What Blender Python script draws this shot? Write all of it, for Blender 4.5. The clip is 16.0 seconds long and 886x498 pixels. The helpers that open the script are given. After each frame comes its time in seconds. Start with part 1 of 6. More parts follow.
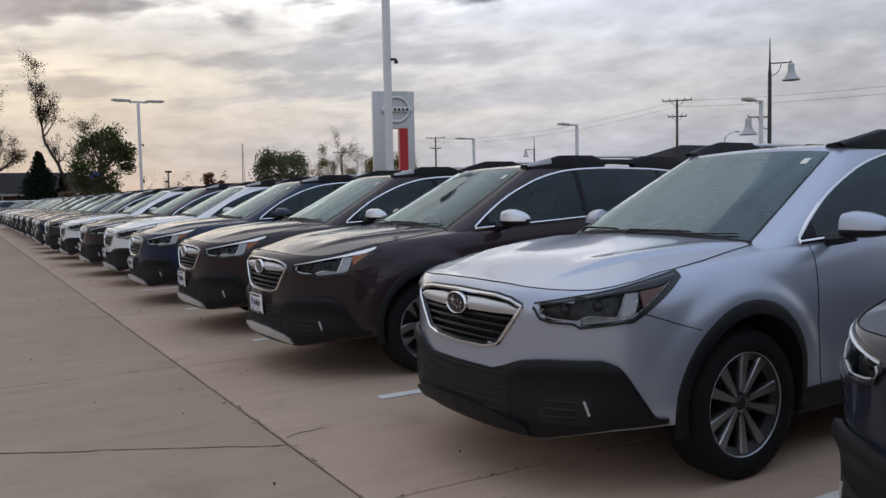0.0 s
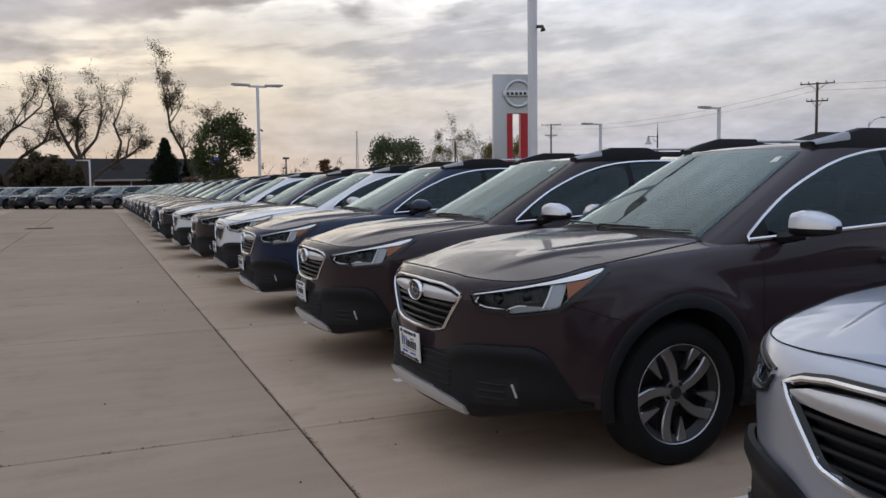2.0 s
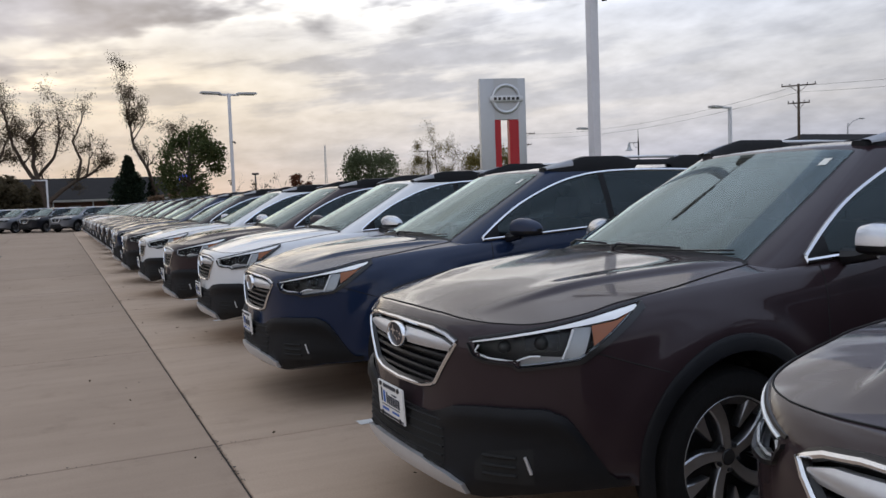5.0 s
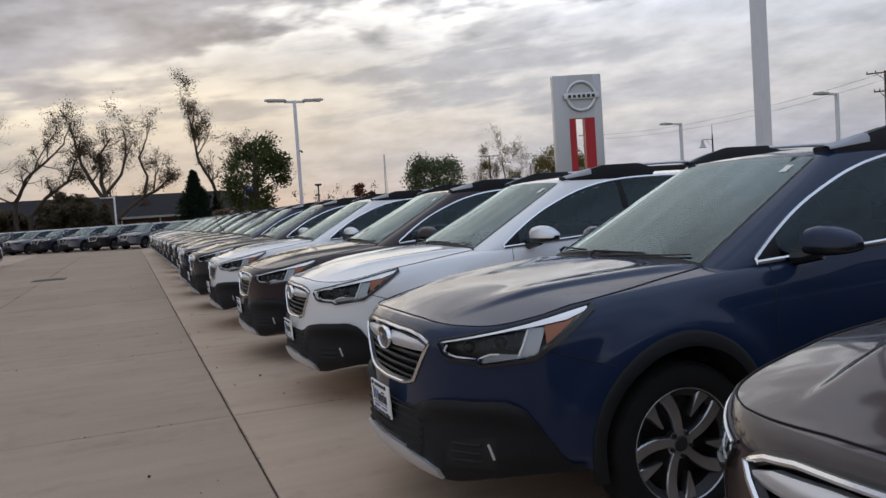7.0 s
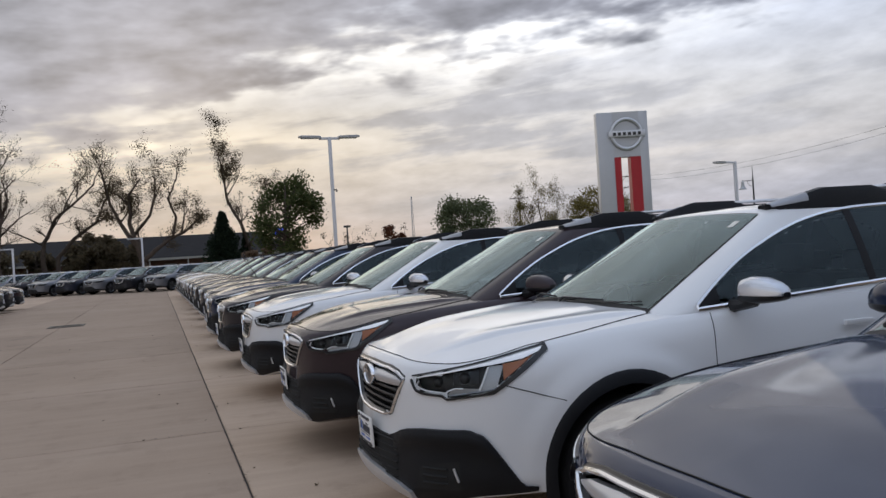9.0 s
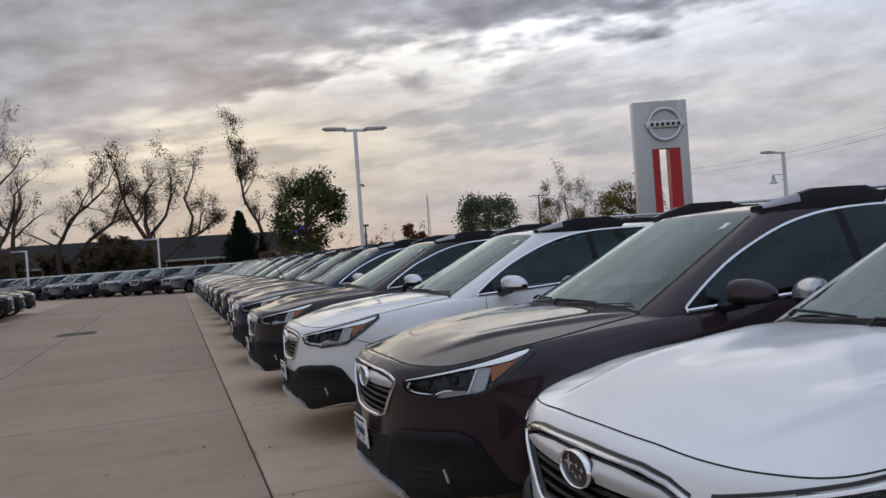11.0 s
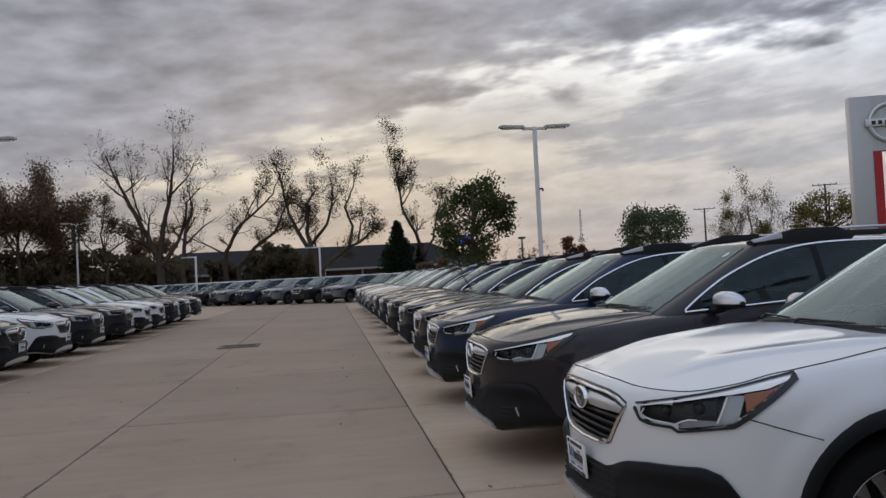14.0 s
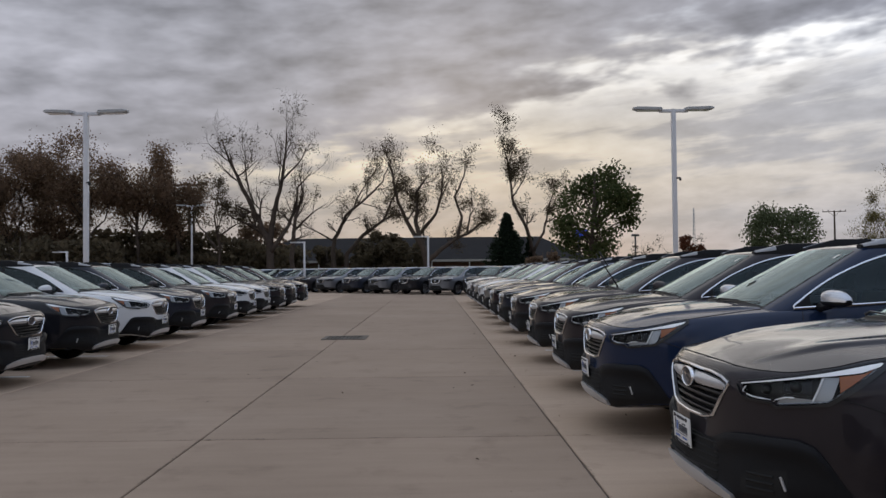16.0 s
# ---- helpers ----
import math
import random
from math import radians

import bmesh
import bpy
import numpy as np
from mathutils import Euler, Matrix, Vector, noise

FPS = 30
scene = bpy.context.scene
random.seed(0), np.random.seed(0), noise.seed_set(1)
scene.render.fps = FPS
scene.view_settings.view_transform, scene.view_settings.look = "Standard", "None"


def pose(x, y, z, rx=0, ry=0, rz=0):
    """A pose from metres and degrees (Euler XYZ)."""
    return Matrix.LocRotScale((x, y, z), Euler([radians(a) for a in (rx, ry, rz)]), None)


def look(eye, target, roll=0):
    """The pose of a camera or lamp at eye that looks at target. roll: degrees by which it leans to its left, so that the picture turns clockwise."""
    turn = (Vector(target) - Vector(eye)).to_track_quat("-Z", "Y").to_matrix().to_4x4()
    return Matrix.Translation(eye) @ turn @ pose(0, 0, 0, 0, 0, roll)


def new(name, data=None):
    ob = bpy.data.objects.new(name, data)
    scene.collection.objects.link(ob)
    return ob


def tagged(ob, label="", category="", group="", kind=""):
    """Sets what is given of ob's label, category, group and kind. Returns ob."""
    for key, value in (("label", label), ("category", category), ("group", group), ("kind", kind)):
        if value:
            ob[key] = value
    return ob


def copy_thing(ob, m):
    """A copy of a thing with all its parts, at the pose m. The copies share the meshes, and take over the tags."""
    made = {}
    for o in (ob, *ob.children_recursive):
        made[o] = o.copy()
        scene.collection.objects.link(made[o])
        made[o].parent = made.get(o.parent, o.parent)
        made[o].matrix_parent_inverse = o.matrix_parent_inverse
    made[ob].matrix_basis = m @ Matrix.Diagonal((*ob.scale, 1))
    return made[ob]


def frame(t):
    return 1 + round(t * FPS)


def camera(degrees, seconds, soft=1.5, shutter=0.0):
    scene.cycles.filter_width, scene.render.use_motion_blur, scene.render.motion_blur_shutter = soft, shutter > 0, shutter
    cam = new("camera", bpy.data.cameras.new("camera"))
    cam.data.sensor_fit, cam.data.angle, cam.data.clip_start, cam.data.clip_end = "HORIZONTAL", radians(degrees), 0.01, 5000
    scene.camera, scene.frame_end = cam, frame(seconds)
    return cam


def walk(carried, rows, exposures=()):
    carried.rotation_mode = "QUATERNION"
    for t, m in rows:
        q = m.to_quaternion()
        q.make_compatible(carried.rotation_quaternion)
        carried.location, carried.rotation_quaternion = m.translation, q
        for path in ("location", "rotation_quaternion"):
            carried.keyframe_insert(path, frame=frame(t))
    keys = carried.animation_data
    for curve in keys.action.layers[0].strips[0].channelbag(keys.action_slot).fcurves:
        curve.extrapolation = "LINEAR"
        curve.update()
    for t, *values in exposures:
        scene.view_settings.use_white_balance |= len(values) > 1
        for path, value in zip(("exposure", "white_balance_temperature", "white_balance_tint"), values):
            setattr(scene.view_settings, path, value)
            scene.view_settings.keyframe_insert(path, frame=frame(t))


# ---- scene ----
cam = camera(57.2, 16.0)
PATH = [
    (0, (0.089, 0.544, 1.38), (1.109, 2.26, 1.249), -1.2),
    (0.5, (0.26, 1.098, 1.401), (1.216, 2.851, 1.283), -1.4),
    (1, (0.4, 1.686, 1.399), (1.263, 3.487, 1.281), -0.4),
    (1.5, (0.534, 2.231, 1.4), (1.342, 4.055, 1.251), -0.2),
    (2, (0.579, 2.827, 1.408), (1.359, 4.662, 1.252), -0.7),
    (2.5, (0.608, 3.38, 1.399), (1.417, 5.204, 1.259), -1.4),
    (3, (0.603, 3.975, 1.42), (1.399, 5.802, 1.262), -2.7),
    (3.5, (0.634, 4.521, 1.425), (1.517, 6.302, 1.204), -3.2),
    (4, (0.735, 5.077, 1.446), (1.65, 6.84, 1.213), -2.7),
    (4.5, (0.782, 5.641, 1.433), (1.649, 7.433, 1.241), -2.2),
    (5, (0.848, 6.195, 1.433), (1.698, 8.001, 1.305), -2.1),
    (5.2, (0.866, 6.437, 1.458), (1.685, 8.258, 1.353), -2.5),
    (7.3, (1.049, 8.905, 1.46), (1.76, 10.771, 1.354), -3.7),
    (7.5, (1.075, 9.147, 1.477), (1.787, 11.013, 1.371), -3.4),
    (8, (1.083, 9.677, 1.472), (1.774, 11.553, 1.393), -3.8),
    (8.5, (1.115, 10.229, 1.467), (1.803, 12.107, 1.453), -3.8),
    (8.7, (1.135, 10.469, 1.49), (1.804, 12.354, 1.495), -3.5),
    (10.8, (1.095, 12.734, 1.497), (1.757, 14.621, 1.477), -4.0),
    (11, (1.116, 12.999, 1.511), (1.747, 14.897, 1.514), -4.1),
    (11.5, (1.069, 13.586, 1.508), (1.578, 15.519, 1.56), -3.6),
    (12, (1.061, 14.119, 1.483), (1.533, 16.062, 1.545), -1.8),
    (12.5, (1.019, 14.682, 1.491), (1.444, 16.636, 1.526), -1.1),
    (13, (0.984, 15.257, 1.482), (1.365, 17.221, 1.492), -2.1),
    (13.5, (0.911, 15.85, 1.502), (1.185, 17.831, 1.525), -2.8),
    (14, (0.795, 16.368, 1.502), (1.075, 18.347, 1.561), -2.9),
    (14.5, (0.771, 16.94, 1.476), (1.137, 18.904, 1.545), -2.8),
    (15, (0.673, 17.508, 1.469), (0.942, 19.488, 1.542), -2.1),
    (15.5, (0.618, 18.034, 1.451), (0.827, 20.022, 1.517), -1.8),
    (16, (0.518, 18.573, 1.452), (0.543, 20.572, 1.504), -0.6),
]
walk(cam, [(t, look(eye, target, roll)) for t, eye, target, roll in PATH],
     exposures=[(0.0, -0.21), (2.5, -0.21), (3.0, -0.20), (3.5, -0.08), (4.0, 0.08), (4.5, 0.01), (5.0, -0.08), (7.3, -0.24), (7.5, -0.22), (8.0, -0.12), (8.5, -0.17), (11.0, -0.37),
                (12.0, -0.41), (13.0, -0.48), (14.0, -0.47), (14.5, -0.42), (15.0, -0.46), (15.5, -0.50), (16.0, -0.46)])

# ---- world and light ----
SUN_AZ, SUN_EL = 3.0, 12.0          # degrees east of the row's direction, above the horizon
world = bpy.data.worlds.new("sky")
scene.world = world
world.use_nodes = True
wt = world.node_tree
wt.nodes.clear()


def nd(tree, kind, **props):
    n = tree.nodes.new(kind)
    for k, v in props.items():
        if k in n.inputs:
            n.inputs[k].default_value = v
    return n


def math_node(tree, op, a, b=None, c=None):
    n = tree.nodes.new("ShaderNodeMath")
    n.operation = op
    for i, v in enumerate((a, b, c)):
        if v is None:
            continue
        if isinstance(v, (int, float)):
            n.inputs[i].default_value = v
        else:
            tree.links.new(v, n.inputs[i])
    return n.outputs[0]


def ramp_node(tree, fac, stops):
    n = tree.nodes.new("ShaderNodeValToRGB")
    el = n.color_ramp.elements
    while len(el) < len(stops):
        el.new(0.5)
    for e, (p, c) in zip(el, stops):
        e.position = p
        e.color = (*c, 1) if len(c) == 3 else c
    tree.links.new(fac, n.inputs[0])
    return n.outputs[0]


def mix_col(tree, fac, a, b, mode="MIX"):
    n = tree.nodes.new("ShaderNodeMix")
    n.data_type, n.blend_type = "RGBA", mode
    for sock, v in ((n.inputs[0], fac), (n.inputs[6], a), (n.inputs[7], b)):
        if isinstance(v, (int, float)):
            sock.default_value = v
        elif isinstance(v, tuple):
            sock.default_value = (*v, 1)
        else:
            tree.links.new(v, sock)
    return n.outputs[2]


def build_sky():
    """Broken evening cloud: a mottled grey bank over a sloping bright edge, thin creamy cloud with grey streaks below, haze low down."""
    L = wt.links.new
    M = lambda op, a, b=None, c=None: math_node(wt, op, a, b, c)

    def step(v, lo, hi):
        n = nd(wt, "ShaderNodeMapRange")
        n.interpolation_type = "SMOOTHSTEP"
        n.inputs["From Min"].default_value = lo
        n.inputs["From Max"].default_value = hi
        L(v, n.inputs["Value"])
        return n.outputs[0]
    tc = nd(wt, "ShaderNodeTexCoord")
    sep = nd(wt, "ShaderNodeSeparateXYZ")
    L(tc.outputs["Generated"], sep.inputs[0])
    X, Y, Z = sep.outputs
    zc = M("MAXIMUM", Z, 0.0)
    den = M("ADD", zc, 0.27)
    com = nd(wt, "ShaderNodeCombineXYZ")
    L(M("DIVIDE", X, den), com.inputs[0])
    L(M("DIVIDE", Y, den), com.inputs[1])

    def field(scale, detail, rough, dist, sx, sy, rot, loc):
        mp = nd(wt, "ShaderNodeMapping")
        mp.inputs["Rotation"].default_value = (0, 0, radians(rot))
        mp.inputs["Scale"].default_value = (sx, sy, 1.0)
        mp.inputs["Location"].default_value = loc
        L(com.outputs[0], mp.inputs[0])
        n = nd(wt, "ShaderNodeTexNoise", Scale=scale, Detail=detail, Roughness=rough, Distortion=dist)
        L(mp.outputs[0], n.inputs["Vector"])
        return n.outputs["Fac"]
    az = M("ARCTAN2", X, Y)
    azc = M("MINIMUM", M("MAXIMUM", az, -0.9), 1.1)
    el = M("ARCSINE", M("MINIMUM", zc, 0.999))

    def cells(a, b, slope, shift, detail, rough, dist):
        c = nd(wt, "ShaderNodeCombineXYZ")
        L(M("MULTIPLY_ADD", azc, a, shift), c.inputs[0])
        L(M("MULTIPLY_ADD", azc, -slope, M("MULTIPLY", el, b)), c.inputs[1])
        n = nd(wt, "ShaderNodeTexNoise", Scale=1.0, Detail=detail, Roughness=rough, Distortion=dist)
        L(c.outputs[0], n.inputs["Vector"])
        return n.outputs["Fac"]
    tiny = field(13.0, 3.0, 0.55, 0.0, 0.95, 0.85, 10, (3.7, 1.2, 0))
    # low cloud in rows along the horizon, high cloud as a flat sheet overhead
    high = step(zc, 0.28, 0.50)
    def over(a, b):
        return M("MULTIPLY_ADD", high, M("SUBTRACT", b, a), a)
    mid = over(cells(4.0, 13.0, 0.9, 4.3, 3.0, 0.5, 0.1), field(1.4, 3.0, 0.5, 0.1, 1.0, 1.3, 15, (1.7, 0.4, 0)))
    fine = over(cells(13.0, 36.0, 1.6, 1.7, 3.0, 0.5, 0.1), field(4.2, 3.0, 0.5, 0.1, 1.0, 1.3, 15, (0.2, 2.4, 0)))
    # height over the bank's sloping lower edge
    rise = M("MULTIPLY_ADD", M("MINIMUM", azc, 0.0), 0.175, EDGE_HEIGHT)
    rise = M("MULTIPLY_ADD", M("MINIMUM", M("MAXIMUM", azc, 0.0), 0.13), 0.54, rise)
    rise = M("MULTIPLY_ADD", M("MAXIMUM", M("SUBTRACT", azc, 0.13), 0.0), 0.09, rise)
    e = M("SUBTRACT", zc, rise)
    rag = M("MULTIPLY_ADD", M("SUBTRACT", mid, 0.5), 0.16, M("MULTIPLY", M("SUBTRACT", fine, 0.5), 0.18))
    D = step(M("ADD", e, rag), -0.036, 0.030)
    thin = ramp_node(wt, zc, [(0.0, (0.42, 0.40, 0.43)), (0.05, (0.48, 0.465, 0.49)), (0.10, (0.60, 0.555, 0.515)), (0.17, (0.68, 0.655, 0.625)),
                              (0.25, (0.68, 0.70, 0.745)), (0.36, (0.55, 0.61, 0.72)), (0.6, (0.78, 0.875, 1.04)), (1.0, (0.94, 1.06, 1.26))])
    # grey streaks through the thin cloud
    band = over(cells(3.4, 24.0, 2.0, 0.0, 6.0, 0.56, 0.2), field(2.0, 5.0, 0.55, 0.2, 0.7, 1.8, 20, (0, 0.8, 0)))
    S1 = M("MULTIPLY", step(M("MULTIPLY_ADD", band, 0.78, M("MULTIPLY", fine, 0.22)), 0.45, 0.57), 0.85)
    S1 = M("MULTIPLY", S1, M("SUBTRACT", 1.0, M("MULTIPLY", step(zc, 0.3, 0.5), 0.8)))
    S1 = M("MULTIPLY", S1, M("SUBTRACT", 1.0, M("MULTIPLY", step(az, 0.35, 0.8), 0.65)))
    thin = mix_col(wt, S1, thin, (0.395, 0.395, 0.425))
    thin = mix_col(wt, 1.0, thin, M("MULTIPLY_ADD", M("SUBTRACT", M("ADD", fine, tiny), 1.0), -0.45, 1.0), "MULTIPLY")
    # whiter to the east of the sun
    east = M("MULTIPLY", M("SUBTRACT", step(az, 0.10, 0.45), M("MULTIPLY", step(az, 0.60, 1.05), 0.75)), M("SUBTRACT", 1.0, step(zc, 0.30, 0.5)))
    thin = mix_col(wt, 1.0, thin, M("MULTIPLY_ADD", east, 0.34, 0.93), "MULTIPLY")
    # the bright edge, strongest in front of the sun
    q = M("DIVIDE", M("ADD", M("MULTIPLY_ADD", rag, 0.6, e), 0.026), 0.024)
    edge = M("POWER", 2.718, M("MULTIPLY", M("MULTIPLY", q, q), -1.0))
    qa = M("DIVIDE", M("SUBTRACT", az, 0.42), 0.33)
    edge = M("MULTIPLY", edge, M("POWER", 2.718, M("MULTIPLY", M("MULTIPLY", qa, qa), -1.0)))
    edge = M("MULTIPLY", edge, M("MULTIPLY_ADD", step(fine, 0.42, 0.60), -0.8, 1.25))
    thin = mix_col(wt, M("MULTIPLY", edge, 0.90), thin, (0.55, 0.52, 0.44), "ADD")
    # a low yellow gleam under the bank
    q2 = M("DIVIDE", M("SUBTRACT", zc, 0.138), 0.028)
    qb = M("DIVIDE", M("ADD", az, 0.05), 0.28)
    low = M("POWER", 2.718, M("MULTIPLY", M("ADD", M("MULTIPLY", q2, q2), M("MULTIPLY", qb, qb)), -1.0))
    low = M("MULTIPLY", low, M("SUBTRACT", 1.0, M("MULTIPLY", S1, 0.9)))
    thin = mix_col(wt, M("MULTIPLY", low, 0.88), thin, (0.46, 0.375, 0.215), "ADD")
    thick = ramp_node(wt, zc, [(0.0, (0.44, 0.41, 0.44)), (0.12, (0.40, 0.395, 0.445)), (0.25, (0.40, 0.405, 0.455)),
                               (0.40, (0.385, 0.40, 0.46)), (0.62, (0.56, 0.615, 0.73)), (1.0, (0.86, 0.96, 1.13))])
    # mottled light and dark inside the bank
    mott = M("MULTIPLY_ADD", M("SUBTRACT", fine, 0.5), -1.5, M("MULTIPLY_ADD", M("SUBTRACT", mid, 0.5), -1.0, M("MULTIPLY_ADD", M("SUBTRACT", tiny, 0.5), -0.35, 1.02)))
    thick = mix_col(wt, 1.0, thick, mott, "MULTIPLY")
    # paler towards -x
    thick = mix_col(wt, 1.0, thick, M("MULTIPLY_ADD", M("MULTIPLY", M("MULTIPLY", step(M("SUBTRACT", 0.0, az), -0.05, 0.5), step(az, -1.5, -0.9)), M("SUBTRACT", 1.0, step(zc, 0.32, 0.48))), 0.10, 1.0), "MULTIPLY")
    # the bank thins out away from the row
    D = M("MULTIPLY", D, M("SUBTRACT", 1.0, M("MULTIPLY", step(az, 1.0, 1.5), 0.5)))
    D = M("MULTIPLY", D, M("SUBTRACT", 1.0, M("MULTIPLY", step(M("SUBTRACT", 0.0, az), 0.9, 1.5), 0.80)))
    sky = mix_col(wt, D, thin, thick)
    west = M("MULTIPLY", step(M("SUBTRACT", 0.0, az), 0.95, 1.5), M("SUBTRACT", 1.0, step(zc, 0.35, 0.6)))
    sky = mix_col(wt, 1.0, sky, M("MULTIPLY_ADD", west, 0.55, 1.0), "MULTIPLY")
    cool = mix_col(wt, step(az, 0.25, 0.85), (1.005, 1.0, 1.012), (0.955, 1.0, 1.11))
    sky = mix_col(wt, 1.0, sky, cool, "MULTIPLY")
    ns = nd(wt, "ShaderNodeTexSky")
    ns.sky_type = "NISHITA"
    ns.sun_disc = False
    ns.sun_elevation = radians(SUN_EL)
    ns.sun_rotation = radians(SUN_AZ)
    bg1 = nd(wt, "ShaderNodeBackground", Strength=SKY_STRENGTH)
    L(sky, bg1.inputs["Color"])
    bg2 = nd(wt, "ShaderNodeBackground", Strength=0.006)
    L(ns.outputs[0], bg2.inputs["Color"])
    add = nd(wt, "ShaderNodeAddShader")
    L(bg1.outputs[0], add.inputs[0]); L(bg2.outputs[0], add.inputs[1])
    out = nd(wt, "ShaderNodeOutputWorld")
    L(add.outputs[0], out.inputs["Surface"])


EDGE_HEIGHT = 0.165
SKY_STRENGTH = 1.0
build_sky()
sun = new("sun", bpy.data.lights.new("sun", "SUN"))
sun.data.energy, sun.data.angle, sun.data.color = 0.5, radians(75), (1.0, 0.90, 0.74)
sun.matrix_world = look((0, 0, 30), (-math.sin(radians(SUN_AZ)) * 50, -math.cos(radians(SUN_AZ)) * 50, 30 - 50 * math.tan(radians(SUN_EL + 8))))


# ---- materials ----
MATS = {}


def mat(name, color, rough=0.5, metal=0.0, noise_amt=0.0, noise_scale=8.0, bump=0.0, bump_scale=40.0, coat=0.0, spec=0.5, rand=0.0, color2=None):
    """A procedural surface: base colour with two scales of variation, roughness variation and fine relief."""
    if name in MATS:
        return MATS[name]
    m = bpy.data.materials.new(name)
    m.use_nodes = True
    t = m.node_tree
    b = t.nodes["Principled BSDF"]
    b.inputs["Roughness"].default_value = rough
    b.inputs["Metallic"].default_value = metal
    b.inputs["Specular IOR Level"].default_value = spec
    if coat:
        b.inputs["Coat Weight"].default_value = coat
        b.inputs["Coat Roughness"].default_value = 0.03
    b.inputs["Base Color"].default_value = (*color, 1)
    if noise_amt or bump or rand or color2:
        tc = t.nodes.new("ShaderNodeTexCoord")
        col = color
        if noise_amt or color2:
            n1 = nd(t, "ShaderNodeTexNoise", Scale=noise_scale, Detail=4.0, Roughness=0.6)
            n2 = nd(t, "ShaderNodeTexNoise", Scale=noise_scale * 7.3, Detail=3.0, Roughness=0.6)
            t.links.new(tc.outputs["Object"], n1.inputs["Vector"])
            t.links.new(tc.outputs["Object"], n2.inputs["Vector"])
            f = math_node(t, "ADD", math_node(t, "MULTIPLY", n1.outputs["Fac"], 0.65), math_node(t, "MULTIPLY", n2.outputs["Fac"], 0.35))
            f = math_node(t, "MULTIPLY_ADD", f, 2.6, -0.8)
            f = math_node(t, "MINIMUM", math_node(t, "MAXIMUM", f, 0.0), 1.0)
            c2 = color2 or tuple(min(1, c * (1 + noise_amt)) for c in color)
            c1 = color if color2 else tuple(c * (1 - noise_amt) for c in color)
            col = mix_col(t, f, c1, c2)
            rr = math_node(t, "MULTIPLY_ADD", f, 0.12, rough - 0.06)
            t.links.new(rr, b.inputs["Roughness"])
        if rand:
            oi = t.nodes.new("ShaderNodeObjectInfo")
            v = math_node(t, "MULTIPLY_ADD", oi.outputs["Random"], 2 * rand, 1 - rand)
            col = mix_col(t, 1.0, col, v, "MULTIPLY")
        if not isinstance(col, tuple):
            t.links.new(col, b.inputs["Base Color"])
        if bump:
            n3 = nd(t, "ShaderNodeTexNoise", Scale=bump_scale, Detail=3.0)
            t.links.new(tc.outputs["Object"], n3.inputs["Vector"])
            bp = nd(t, "ShaderNodeBump", Strength=bump, Distance=0.01)
            t.links.new(n3.outputs["Fac"], bp.inputs["Height"])
            t.links.new(bp.outputs[0], b.inputs["Normal"])
    MATS[name] = m
    return m


def paint(name, color, metal=0.3, rough=0.35, flake=0.15):
    """Car paint: metallic flake under a clear coat, with a thin film of dust."""
    m = mat(name, color, rough, metal, 0.0, coat=1.0, spec=0.04)
    t = m.node_tree
    b = t.nodes["Principled BSDF"]
    b.inputs["Coat IOR"].default_value = 1.37
    tc = t.nodes.new("ShaderNodeTexCoord")
    fl = nd(t, "ShaderNodeTexNoise", Scale=900.0, Detail=1.0)
    t.links.new(tc.outputs["Object"], fl.inputs["Vector"])
    c = mix_col(t, fl.outputs["Fac"], tuple(x * (1 - flake) for x in color), tuple(min(1, x * (1 + flake)) for x in color))
    du = nd(t, "ShaderNodeTexNoise", Scale=2.3, Detail=5.0, Roughness=0.65)
    t.links.new(tc.outputs["Object"], du.inputs["Vector"])
    d = math_node(t, "MULTIPLY", du.outputs["Fac"], 0.04)
    c = mix_col(t, d, c, (0.31, 0.29, 0.30))
    t.links.new(c, b.inputs["Base Color"])
    t.links.new(math_node(t, "MULTIPLY_ADD", du.outputs["Fac"], 0.10, 0.015), b.inputs["Coat Roughness"])
    return m


def glass(name, tint, gloss=1.0, ior=1.55, film=0.0):
    """A thin pane: tinted see-through with a reflection that follows Fresnel, and a patchy haze mixed in as pale
    colour.
    """
    m = bpy.data.materials.new(name)
    m.use_nodes = True
    t = m.node_tree
    t.nodes.clear()
    tr = nd(t, "ShaderNodeBsdfTransparent", Color=(*tint, 1))
    gl = nd(t, "ShaderNodeBsdfGlossy", Roughness=0.0, Color=(0.74, 0.90, 0.93, 1))
    fr = nd(t, "ShaderNodeFresnel", IOR=ior)
    f = math_node(t, "MINIMUM", math_node(t, "MULTIPLY", fr.outputs[0], 1.12 * gloss), 1.0)
    mx = nd(t, "ShaderNodeMixShader")
    t.links.new(f, mx.inputs[0]); t.links.new(tr.outputs[0], mx.inputs[1]); t.links.new(gl.outputs[0], mx.inputs[2])
    top = mx
    # film: pale diffuse patches that put a soft haze into the glass colour
    if film:
        tc = t.nodes.new("ShaderNodeTexCoord")
        n = nd(t, "ShaderNodeTexNoise", Scale=3.2, Detail=4.0, Roughness=0.6, Distortion=0.4)
        t.links.new(tc.outputs["Object"], n.inputs["Vector"])
        df = nd(t, "ShaderNodeBsdfDiffuse", Color=(0.50, 0.53, 0.53, 1))
        top = nd(t, "ShaderNodeMixShader")
        t.links.new(math_node(t, "MAXIMUM", math_node(t, "MULTIPLY_ADD", n.outputs["Fac"], film * 3.2, -film * 1.1), 0.0), top.inputs[0])
        t.links.new(mx.outputs[0], top.inputs[1]); t.links.new(df.outputs[0], top.inputs[2])
    o = nd(t, "ShaderNodeOutputMaterial")
    t.links.new(top.outputs[0], o.inputs[0])
    return m


